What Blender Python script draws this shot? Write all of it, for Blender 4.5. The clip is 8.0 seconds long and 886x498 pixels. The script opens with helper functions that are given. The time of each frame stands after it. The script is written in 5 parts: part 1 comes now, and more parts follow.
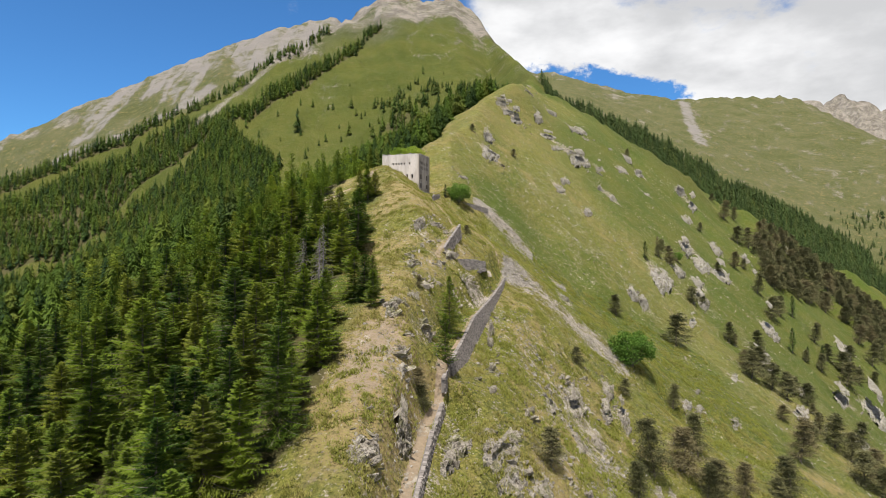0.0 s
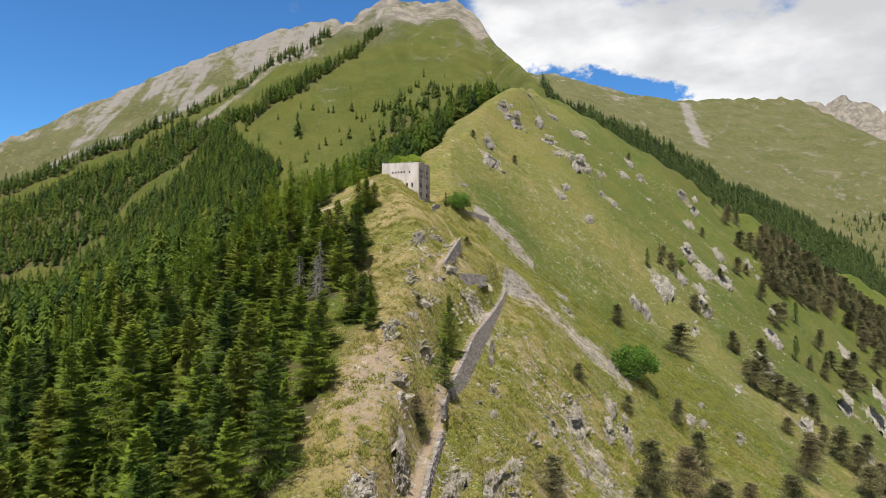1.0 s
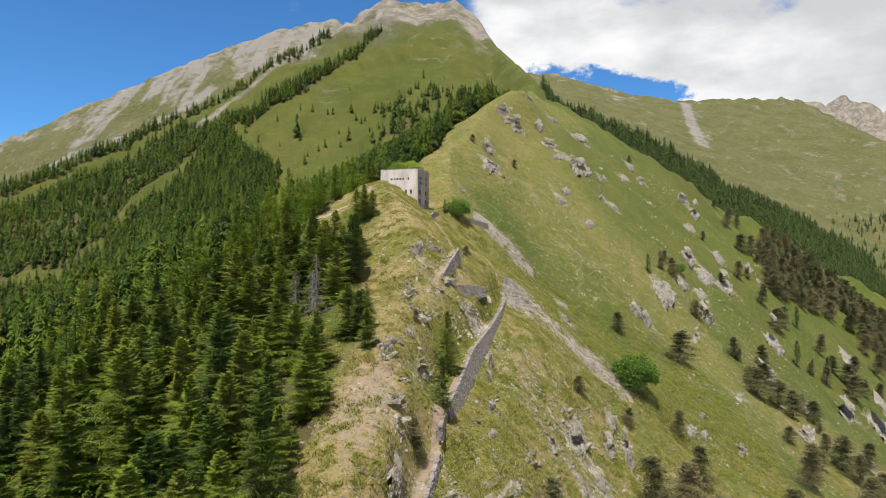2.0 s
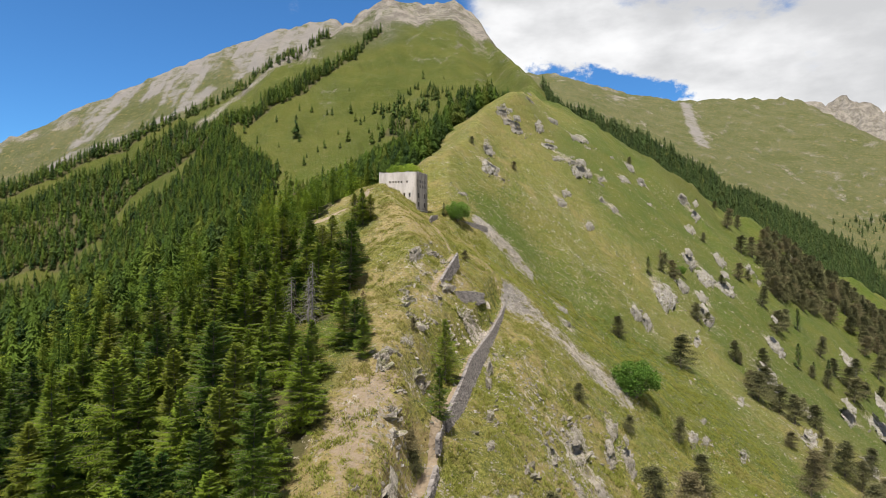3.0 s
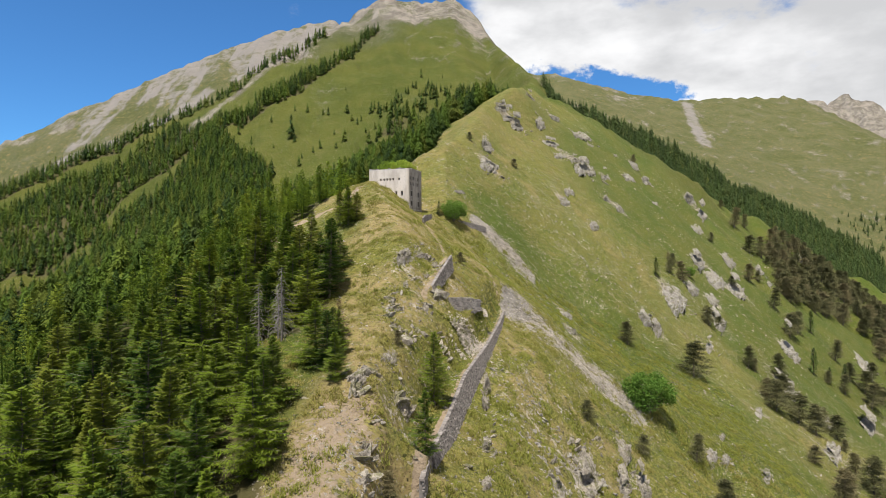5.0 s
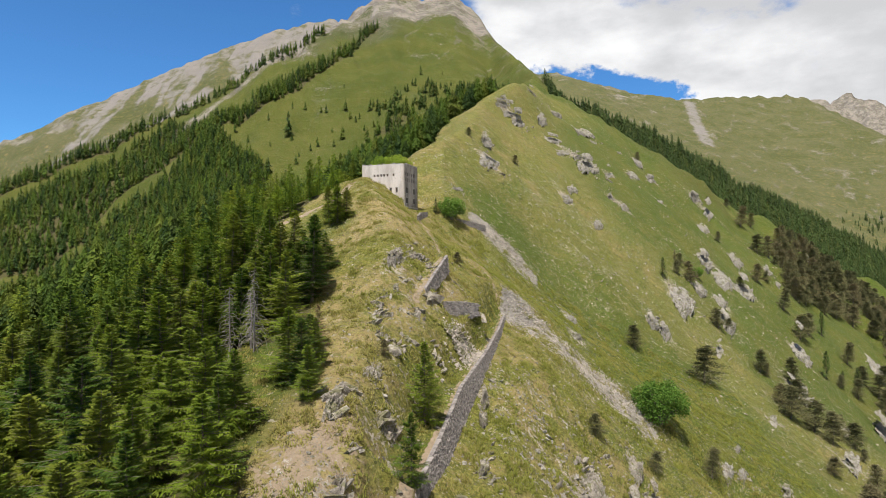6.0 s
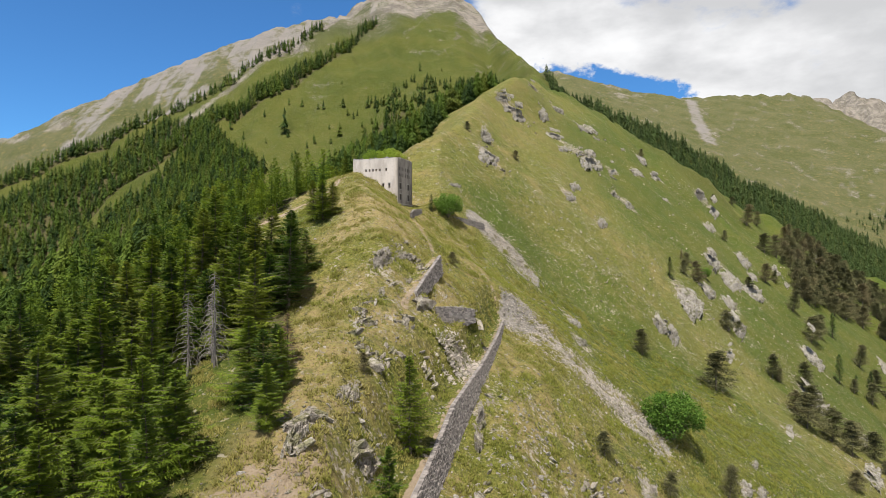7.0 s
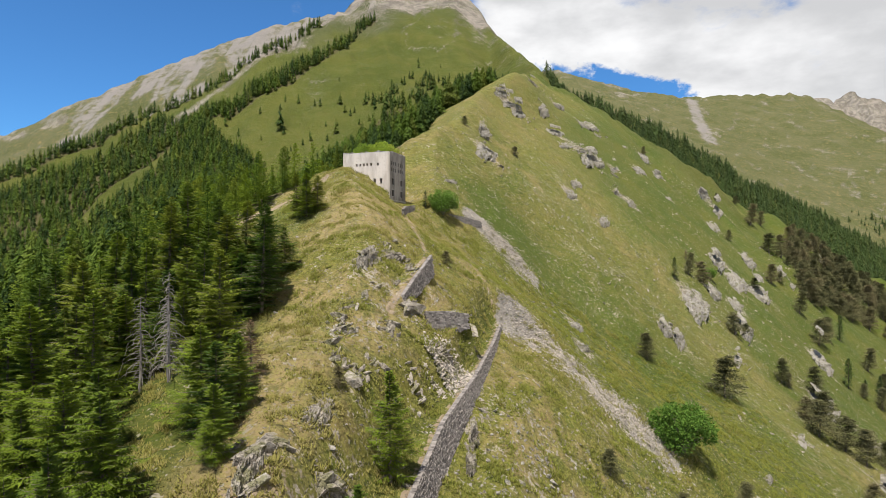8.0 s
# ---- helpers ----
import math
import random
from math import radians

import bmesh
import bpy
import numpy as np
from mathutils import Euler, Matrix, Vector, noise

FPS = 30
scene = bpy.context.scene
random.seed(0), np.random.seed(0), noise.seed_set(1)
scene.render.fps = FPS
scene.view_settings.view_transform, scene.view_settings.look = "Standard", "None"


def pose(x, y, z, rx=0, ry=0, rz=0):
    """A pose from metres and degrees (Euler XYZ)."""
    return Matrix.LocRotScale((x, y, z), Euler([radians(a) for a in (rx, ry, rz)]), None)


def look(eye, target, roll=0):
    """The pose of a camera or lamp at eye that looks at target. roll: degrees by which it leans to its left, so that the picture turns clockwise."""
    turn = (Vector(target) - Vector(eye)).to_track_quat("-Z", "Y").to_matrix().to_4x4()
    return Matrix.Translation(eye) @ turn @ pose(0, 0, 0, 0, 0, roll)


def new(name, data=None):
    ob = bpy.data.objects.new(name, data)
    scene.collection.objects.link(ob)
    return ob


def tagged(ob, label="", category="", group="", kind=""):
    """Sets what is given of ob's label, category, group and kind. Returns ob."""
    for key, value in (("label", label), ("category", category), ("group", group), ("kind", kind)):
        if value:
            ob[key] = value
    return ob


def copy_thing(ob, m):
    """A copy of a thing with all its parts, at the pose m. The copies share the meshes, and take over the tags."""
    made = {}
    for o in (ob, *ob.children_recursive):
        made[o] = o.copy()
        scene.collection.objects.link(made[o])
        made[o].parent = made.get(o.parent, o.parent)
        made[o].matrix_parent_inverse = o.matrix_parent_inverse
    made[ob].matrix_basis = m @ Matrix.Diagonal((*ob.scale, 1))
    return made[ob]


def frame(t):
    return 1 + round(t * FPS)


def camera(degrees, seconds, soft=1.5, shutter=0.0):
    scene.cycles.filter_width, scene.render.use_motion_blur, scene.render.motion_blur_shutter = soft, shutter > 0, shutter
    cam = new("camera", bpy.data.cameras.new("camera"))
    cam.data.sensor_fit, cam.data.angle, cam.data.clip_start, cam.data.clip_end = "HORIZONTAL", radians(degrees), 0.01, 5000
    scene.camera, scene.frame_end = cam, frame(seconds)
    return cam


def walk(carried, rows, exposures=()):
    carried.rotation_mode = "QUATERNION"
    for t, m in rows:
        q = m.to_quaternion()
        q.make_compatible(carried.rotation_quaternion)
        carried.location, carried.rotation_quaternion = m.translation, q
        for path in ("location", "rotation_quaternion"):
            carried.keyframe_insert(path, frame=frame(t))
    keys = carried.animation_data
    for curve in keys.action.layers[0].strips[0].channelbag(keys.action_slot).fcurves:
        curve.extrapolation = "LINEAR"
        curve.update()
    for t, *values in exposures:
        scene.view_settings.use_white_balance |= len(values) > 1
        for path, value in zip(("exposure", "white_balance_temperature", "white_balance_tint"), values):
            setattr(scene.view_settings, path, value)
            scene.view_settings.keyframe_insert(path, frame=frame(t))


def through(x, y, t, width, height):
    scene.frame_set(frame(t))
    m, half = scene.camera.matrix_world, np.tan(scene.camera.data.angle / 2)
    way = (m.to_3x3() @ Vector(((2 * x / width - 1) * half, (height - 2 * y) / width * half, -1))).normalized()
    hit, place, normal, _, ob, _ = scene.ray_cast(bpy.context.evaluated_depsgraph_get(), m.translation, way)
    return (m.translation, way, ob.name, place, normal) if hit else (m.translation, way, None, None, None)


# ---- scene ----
cam = camera(74.0, 8.0, soft=0.55)
EYE = 60.0
ROWS = [
    (0.0, 0.00, 0.00, 0.00, 0.0, 0.0, 0.0),
    (0.5, 0.04, 1.30, 1.77, 0.06, 0.07, 0.01),
    (1.0, 0.23, 2.77, 3.58, 0.08, 0.05, -0.03),
    (1.5, 0.44, 3.90, 5.28, 0.09, 0.02, -0.06),
    (3.0, 1.06, 6.42, 8.12, 0.09, -0.02, -0.04),
    (3.5, 1.38, 9.05, 8.21, 0.07, 0.14, 0.1),
    (4.0, 1.91, 12.72, 8.18, 0.13, 0.18, 0.19),
    (4.5, 2.58, 16.94, 8.12, 0.16, 0.18, 0.27),
    (6.0, 4.72, 33.08, 8.00, 0.35, 0.18, 0.36),
    (6.5, 5.44, 39.00, 8.08, 0.39, 0.15, 0.35),
    (7.0, 6.27, 45.11, 8.11, 0.43, 0.1, 0.35),
    (7.5, 7.02, 50.52, 8.05, 0.46, 0.02, 0.32),
    (8.0, 7.74, 55.04, 8.05, 0.39, 0.04, 0.19),
]
walk(cam, [(t, pose(x, y, EYE + z, 90 + pitch, roll, yaw)) for t, x, y, z, yaw, pitch, roll in ROWS], exposures=[(0, 0.86), (8, 0.86)])

# ---- sky, sun ----
SUN = Vector((-0.15, -0.37, 0.915)).normalized()
sun = new("sun", bpy.data.lights.new("sun", "SUN"))
sun.data.energy, sun.data.angle, sun.data.color = 5.0, radians(0.5), (1.0, 0.955, 0.88)
sun.matrix_world = look(tuple(SUN * 900), (0, 0, 0))

world = bpy.data.worlds.new("sky")
scene.world = world
world.use_nodes = True
wn, wl = world.node_tree.nodes, world.node_tree.links
wn.clear()
sky = wn.new("ShaderNodeTexSky")
sky.sky_type, sky.sun_disc = "NISHITA", False
sky.sun_elevation, sky.sun_rotation = math.asin(SUN.z), math.atan2(SUN.x, SUN.y)
sky.altitude, sky.air_density, sky.dust_density, sky.ozone_density = 1800, 1.0, 0.9, 1.5


def world_math(op, *values):
    m = wn.new("ShaderNodeMath")
    m.operation = op
    for k, v in enumerate(values):
        if isinstance(v, bpy.types.NodeSocket):
            wl.new(v, m.inputs[k])
        else:
            m.inputs[k].default_value = v
    return m.outputs[0]


def world_ramp(v, low, high):
    m = wn.new("ShaderNodeMapRange")
    m.interpolation_type = "SMOOTHSTEP"
    wl.new(v, m.inputs["Value"])
    m.inputs["From Min"].default_value, m.inputs["From Max"].default_value = low, high
    return m.outputs[0]


def world_noise(scale, detail, rough, squash):
    m, n = wn.new("ShaderNodeMapping"), wn.new("ShaderNodeTexNoise")
    wl.new(around, m.inputs["Vector"])
    m.inputs["Scale"].default_value = (1, 1, squash)
    wl.new(m.outputs[0], n.inputs["Vector"])
    n.inputs["Scale"].default_value, n.inputs["Detail"].default_value, n.inputs["Roughness"].default_value = scale, detail, rough
    return n.outputs["Fac"]


# fair-weather clouds: a bank over the eastern ridges, open blue to the west
around = wn.new("ShaderNodeTexCoord").outputs["Generated"]
split = wn.new("ShaderNodeSeparateXYZ")
wl.new(around, split.inputs[0])
east, north, up = split.outputs
bank = world_ramp(world_math("SUBTRACT", east, world_math("MULTIPLY", up, 0.22)), -0.105, 0.015)
puffs = world_noise(5.5, 9, 0.58, 2.0)
dx = world_math("SUBTRACT", east, 0.255)
dz = world_math("ADD", world_math("SUBTRACT", up, 0.263), world_math("MULTIPLY", dx, 0.25))
hole = world_math("ADD", world_math("MULTIPLY", world_math("MULTIPLY", dx, dx), 40.0), world_math("MULTIPLY", world_math("MULTIPLY", dz, dz), 1300.0))
cover = world_math("ADD", puffs, world_math("MULTIPLY", bank, 0.36))
cover = world_math("SUBTRACT", cover, world_math("MULTIPLY", world_math("SUBTRACT", 1.0, world_ramp(world_math("ADD", hole, world_math("MULTIPLY", world_noise(11.0, 7, 0.65, 1.3), 3.6)), 1.55, 2.9)), 0.42))
cover = world_ramp(cover, 0.6, 0.79)
shade = world_ramp(world_math("ADD", world_math("ADD", world_noise(3.2, 6, 0.5, 2.6), world_math("MULTIPLY", puffs, 0.35)), world_math("MULTIPLY_ADD", up, 0.9, -0.26)), 0.53, 0.8)
tone = wn.new("ShaderNodeMix")
tone.data_type = "RGBA"
wl.new(shade, tone.inputs[0])
tone.inputs[6].default_value, tone.inputs[7].default_value = (0.57, 0.57, 0.575, 1), (0.36, 0.363, 0.371, 1)
deep = wn.new("ShaderNodeMix")
deep.data_type, deep.blend_type = "RGBA", "MULTIPLY"
deep.inputs[0].default_value, deep.inputs[7].default_value = 1.0, (0.42, 0.84, 1.18, 1)
wl.new(sky.outputs[0], deep.inputs[6])
blue, white, both, wout = wn.new("ShaderNodeBackground"), wn.new("ShaderNodeBackground"), wn.new("ShaderNodeMixShader"), wn.new("ShaderNodeOutputWorld")
blue.inputs["Strength"].default_value = 0.077
wl.new(deep.outputs[2], blue.inputs["Color"])
wl.new(tone.outputs[2], white.inputs["Color"])
wl.new(cover, both.inputs[0])
wl.new(blue.outputs[0], both.inputs[1])
wl.new(white.outputs[0], both.inputs[2])
wl.new(both.outputs[0], wout.inputs["Surface"])


# ---- materials ----
class Nodes:
    """A small shorthand for node materials."""

    def __init__(self, name):
        self.mat = bpy.data.materials.new(name)
        self.mat.use_nodes = True
        self.tree = self.mat.node_tree
        self.tree.nodes.clear()
        self.place = self.node("ShaderNodeNewGeometry").outputs["Position"]

    def node(self, kind):
        return self.tree.nodes.new(kind)

    def put(self, socket, v):
        if isinstance(v, bpy.types.NodeSocket):
            self.tree.links.new(v, socket)
        elif isinstance(v, tuple) and len(v) == 3 and socket.type == "RGBA":
            socket.default_value = (*v, 1)
        else:
            socket.default_value = v

    def noise(self, scale, detail=4, rough=0.55, at=None, warp=0.0, out="Fac"):
        n = self.node("ShaderNodeTexNoise")
        self.put(n.inputs["Vector"], at or self.place)
        n.inputs["Scale"].default_value, n.inputs["Detail"].default_value = scale, detail
        n.inputs["Roughness"].default_value, n.inputs["Distortion"].default_value = rough, warp
        return n.outputs[out]

    def ramp(self, v, low, high, to=(0.0, 1.0)):
        n = self.node("ShaderNodeMapRange")
        n.interpolation_type = "SMOOTHSTEP"
        for key, x in (("Value", v), ("From Min", low), ("From Max", high), ("To Min", to[0]), ("To Max", to[1])):
            self.put(n.inputs[key], x)
        return n.outputs[0]

    def math(self, op, a, b=0.0, c=0.0):
        n = self.node("ShaderNodeMath")
        n.operation = op
        for k, v in enumerate((a, b, c)):
            self.put(n.inputs[k], v)
        return n.outputs[0]

    def mix(self, f, a, b):
        n = self.node("ShaderNodeMix")
        n.data_type = "RGBA"
        self.put(n.inputs[0], f)
        self.put(n.inputs[6], a)
        self.put(n.inputs[7], b)
        return n.outputs[2]

    def attribute(self, name):
        n = self.node("ShaderNodeAttribute")
        n.attribute_name = name
        return n.outputs["Fac"]

    def stretched(self, x, y, z):
        n = self.node("ShaderNodeVectorMath")
        n.operation = "MULTIPLY"
        self.put(n.inputs[0], self.place)
        n.inputs[1].default_value = (x, y, z)
        return n.outputs[0]

    def bump(self, height, strength, distance):
        n = self.node("ShaderNodeBump")
        n.inputs["Strength"].default_value, n.inputs["Distance"].default_value = strength, distance
        self.put(n.inputs["Height"], height)
        return n.outputs[0]

    def finish(self, colour, rough=0.9, normal=None, through=0.0):
        p = self.node("ShaderNodeBsdfPrincipled")
        self.put(p.inputs["Base Color"], colour)
        self.put(p.inputs["Roughness"], rough)
        p.inputs["Specular IOR Level"].default_value = 0.15
        if normal is not None:
            self.put(p.inputs["Normal"], normal)
        last = p.outputs[0]
        if through:
            t, m = self.node("ShaderNodeBsdfTranslucent"), self.node("ShaderNodeMixShader")
            self.put(t.inputs["Color"], colour)
            m.inputs[0].default_value = through
            self.tree.links.new(last, m.inputs[1])
            self.tree.links.new(t.outputs[0], m.inputs[2])
            last = m.outputs[0]
        o = self.node("ShaderNodeOutputMaterial")
        self.tree.links.new(last, o.inputs["Surface"])
        return self.mat


def rock_colour(n, tone=(0.281, 0.246, 0.203), dark=(0.0936, 0.078, 0.0624)):
    a = n.noise(0.35, 6, 0.65)
    b = n.noise(2.6, 4, 0.6)
    c = n.mix(n.ramp(a, 0.35, 0.62), dark, tone)
    c = n.mix(n.ramp(b, 0.35, 0.7, (0.0, 0.55)), c, (0.133, 0.113, 0.0858))
    return n.mix(n.ramp(n.noise(0.9, 3), 0.56, 0.7, (0.0, 0.6)), c, (0.351, 0.32, 0.281))


def ground_material():
    n = Nodes("mountain_ground")
    big, mid, fine = n.noise(0.008, 4, 0.6, warp=0.6), n.noise(0.07, 5, 0.6, warp=0.4), n.noise(0.8, 5, 0.65)
    tuft = n.noise(2.0, 6, 0.8)
    green = n.mix(n.ramp(n.math("ADD", n.math("MULTIPLY", big, 0.5), n.math("MULTIPLY", n.noise(0.035, 4, 0.6, warp=0.8), 0.5)), 0.4, 0.6), (0.082, 0.098, 0.0145), (0.14, 0.126, 0.0235))
    green = n.mix(n.ramp(mid, 0.4, 0.68), green, (0.145, 0.117, 0.0335))
    green = n.mix(n.ramp(fine, 0.42, 0.68, (0.0, 0.75)), green, (0.0615, 0.068, 0.0168))
    green = n.mix(n.ramp(n.attribute("lush"), 0.05, 0.7), green, n.mix(n.ramp(n.noise(0.035, 6, 0.7), 0.35, 0.65), (0.046, 0.068, 0.0065), (0.077, 0.083, 0.0125)))
    green = n.mix(n.attribute("meadow"), green, n.mix(n.ramp(n.noise(0.02, 6, 0.7), 0.35, 0.65), (0.043, 0.054, 0.006), (0.065, 0.069, 0.0105)))
    # olive high turf, greyed so that its colour carries some distance haze
    alpine = n.mix(n.ramp(n.noise(0.013, 7, 0.7), 0.36, 0.64), (0.042, 0.049, 0.0155), (0.068, 0.067, 0.03))
    green = n.mix(n.ramp(n.attribute("alpine"), 0.0, 1.0), green, alpine)
    straw = n.mix(fine, (0.285, 0.213, 0.1), (0.2, 0.145, 0.066))
    dry = n.math("ADD", n.attribute("dry"), n.math("MULTIPLY", n.math("MULTIPLY", n.ramp(n.attribute("lush"), 0.15, 0.8, (1.0, 0.1)), n.ramp(n.attribute("near"), 0.35, 1.0)), n.ramp(mid, 0.3, 0.7, (-0.5, 0.45))))
    c = n.mix(n.ramp(dry, 0.2, 0.85), green, straw)
    mottle = n.noise(0.11, 7, 0.72, warp=0.6)
    c = n.mix(n.math("MULTIPLY", n.ramp(n.attribute("lush"), 0.15, 0.8, (1.0, 0.2)), n.ramp(mottle, 0.53, 0.64, (0.0, 0.6))), c, (0.187, 0.137, 0.0564))
    c = n.mix(n.math("MULTIPLY", n.attribute("near"), n.ramp(mottle, 0.35, 0.46, (0.6, 0.0))), c, (0.0622, 0.0871, 0.00996))
    close = n.attribute("near")
    c = n.mix(n.math("MULTIPLY", n.math("MULTIPLY", close, n.ramp(n.attribute("lush"), 0.2, 0.9, (1.0, 0.25))), n.ramp(tuft, 0.49, 0.6, (0.0, 0.85))), c, n.mix(mid, (0.168, 0.162, 0.0356), (0.259, 0.217, 0.0745)))
    blot = n.noise(0.42, 6, 0.75, warp=0.5)
    # dark green clumps, strengthened in place of tussock shadows
    c = n.mix(n.math("MULTIPLY", close, n.ramp(blot, 0.53, 0.63, (0.0, 0.55))), c, n.mix(mid, (0.0324, 0.055, 0.00777), (0.055, 0.055, 0.0129)))
    c = n.mix(n.math("MULTIPLY", n.math("MULTIPLY", close, n.ramp(n.attribute("lush"), 0.15, 0.8, (1.0, 0.2))), n.ramp(n.noise(0.3, 6, 0.7, warp=0.4), 0.54, 0.66, (0.0, 0.6))), c, (0.175, 0.146, 0.055))
    pebble = n.noise(1.3, 3, 0.9)
    c = n.mix(n.math("MULTIPLY", close, n.ramp(pebble, 0.63, 0.67, (0.0, 0.8))), c, (0.298, 0.266, 0.201))
    # near-black painted into the noise's hollows, as shade between tufts
    c = n.mix(n.math("MULTIPLY", close, n.ramp(tuft, 0.36, 0.47, (0.7, 0.0))), c, (0.03, 0.036, 0.009))
    chips = n.noise(0.62, 2, 0.95)
    c = n.mix(n.math("MULTIPLY", close, n.ramp(chips, 0.64, 0.67, (0.0, 0.8))), c, (0.272, 0.24, 0.181))
    c = n.mix(n.math("MULTIPLY", close, n.ramp(chips, 0.3, 0.37, (0.75, 0.0))), c, (0.0227, 0.0291, 0.00777))
    # dark needle litter under the wood, doubling as painted shade between the trees
    c = n.mix(n.ramp(n.attribute("shade_litter"), 0.25, 0.7, (0.0, 0.9)), c, n.mix(fine, (0.04, 0.042, 0.014), (0.085, 0.068, 0.03)))
    earth = n.mix(n.noise(1.7, 5), (0.2, 0.145, 0.092), (0.3, 0.235, 0.165))
    dirt = n.math("ADD", n.attribute("dirt"), n.ramp(fine, 0.3, 0.7, (-0.28, 0.28)))
    c = n.mix(n.ramp(dirt, 0.4, 0.65), c, earth)
    grit = n.node("ShaderNodeTexVoronoi")
    n.put(grit.inputs["Vector"], n.place)
    grit.inputs["Scale"].default_value = 2.6
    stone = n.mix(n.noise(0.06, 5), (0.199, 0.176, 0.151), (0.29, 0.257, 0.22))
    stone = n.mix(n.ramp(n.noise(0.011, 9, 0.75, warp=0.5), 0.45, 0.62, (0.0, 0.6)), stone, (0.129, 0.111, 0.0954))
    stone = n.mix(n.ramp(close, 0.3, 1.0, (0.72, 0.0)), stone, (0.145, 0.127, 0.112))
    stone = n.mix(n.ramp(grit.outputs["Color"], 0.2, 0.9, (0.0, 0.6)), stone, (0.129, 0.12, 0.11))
    scree = n.math("MULTIPLY_ADD", n.ramp(n.attribute("scree"), 0.0, 0.15, (0.5, 1.0)), n.math("ADD", n.ramp(fine, 0.3, 0.7, (-0.2, 0.2)), n.math("ADD", n.ramp(n.noise(0.03, 5, 0.7), 0.3, 0.7, (-0.3, 0.3)), n.ramp(n.noise(0.011, 8, 0.75), 0.35, 0.65, (-0.3, 0.3)))), n.attribute("scree"))
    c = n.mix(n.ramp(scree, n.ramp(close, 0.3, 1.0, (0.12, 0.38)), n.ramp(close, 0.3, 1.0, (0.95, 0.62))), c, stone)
    crag = n.math("MULTIPLY_ADD", n.ramp(n.attribute("rock"), 0.0, 0.13), n.math("ADD", n.ramp(n.noise(0.4, 5, 0.7), 0.3, 0.7, (-0.26, 0.26)), n.math("ADD", n.ramp(n.noise(0.09, 3), 0.3, 0.7, (-0.15, 0.15)), n.ramp(n.noise(1.2, 4, 0.8), 0.32, 0.68, (-0.42, 0.42)))), n.attribute("rock"))
    crag = n.ramp(crag, 0.56, 0.66)
    bare = rock_colour(n, (0.365, 0.315, 0.249), (0.166, 0.137, 0.0996))
    c = n.mix(crag, c, n.mix(n.ramp(close, 0.3, 1.0, (0.75, 0.0)), bare, n.mix(n.ramp(n.noise(0.03, 8, 0.8), 0.42, 0.58), (0.062, 0.054, 0.046), (0.185, 0.162, 0.138))))
    h = n.math("ADD", n.math("MULTIPLY", tuft, 0.5), n.math("ADD", fine, n.math("MULTIPLY", n.noise(0.22, 4), 2.0)))
    return n.finish(c, 0.95, n.bump(h, 0.9, 1.0))


def rock_material(name="rock", tone=(0.257, 0.226, 0.187), dark=(0.0858, 0.0741, 0.0608)):
    n = Nodes(name)
    c = rock_colour(n, tone, dark)
    rnd = n.node("ShaderNodeNewGeometry").outputs["Random Per Island"]
    c = n.mix(n.ramp(rnd, 0.0, 1.0, (0.0, 0.4)), c, (0.328, 0.296, 0.25))
    c = n.mix(n.ramp(n.noise(0.7, 4), 0.5, 0.62, (0.0, 0.75)), c, (0.117, 0.113, 0.039))
    crack = n.math("ABSOLUTE", n.math("SUBTRACT", n.noise(0.55, 3, 0.6, at=n.stretched(1.3, 1.3, 0.6), warp=1.2), 0.5))
    c = n.mix(n.ramp(crack, 0.0, 0.013, (0.65, 0.0)), c, (0.0585, 0.0507, 0.0406))
    h = n.math("ADD", n.noise(1.2, 6, 0.7, at=n.stretched(1, 1, 2.2)), n.math("ADD", n.noise(6, 3), n.ramp(crack, 0.0, 0.02)))
    return n.finish(c, 0.92, n.bump(h, 0.9, 0.4))


def wall_stone_material():
    n = Nodes("dry_stone")
    rnd = n.node("ShaderNodeNewGeometry").outputs["Random Per Island"]
    rnd = n.math("FRACT", n.math("ADD", rnd, n.node("ShaderNodeObjectInfo").outputs["Random"]))
    c = n.mix(rnd, (0.105, 0.091, 0.083), (0.22, 0.193, 0.175))
    c = n.mix(n.ramp(n.noise(1.1, 4), 0.45, 0.7, (0.0, 0.5)), c, (0.21, 0.192, 0.168))
    return n.finish(c, 0.93, n.bump(n.noise(7, 4), 0.6, 0.06))


def plaster_material(name, base, stain, stone):
    n = Nodes(name)
    c = n.mix(n.ramp(n.noise(0.35, 5, 0.6, at=n.stretched(1, 1, 0.35)), 0.38, 0.68), base, stain)
    c = n.mix(n.ramp(n.noise(1.6, 6, 0.7), 0.55, 0.72, (0.0, 0.7)), c, stone)
    streak = n.noise(1.3, 4, 0.6, at=n.stretched(1, 1, 0.08))
    c = n.mix(n.ramp(streak, 0.52, 0.72, (0.0, 0.45)), c, stain)
    return n.finish(c, 0.9, n.bump(n.noise(2.8, 5), 0.5, 0.12))


def foliage_material(name, dark, light, warm, tint=None, through=0.22):
    n = Nodes(name)
    tint = n.attribute(tint) if tint else n.node("ShaderNodeObjectInfo").outputs["Random"]
    leaf = n.node("ShaderNodeNewGeometry").outputs["Random Per Island"]
    c = n.mix(n.ramp(tint, 0.0, 1.0), dark, light)
    c = n.mix(n.ramp(leaf, 0.4, 1.0, (0.0, 0.5)), c, light)
    c = n.mix(n.ramp(leaf, 0.0, 0.35, (0.45, 0.0)), c, dark)
    c = n.mix(n.ramp(n.math("FRACT", n.math("MULTIPLY", tint, 7.31)), 0.55, 1.0, (0.0, 0.6)), c, warm)
    return n.finish(c, 0.75, None, through)


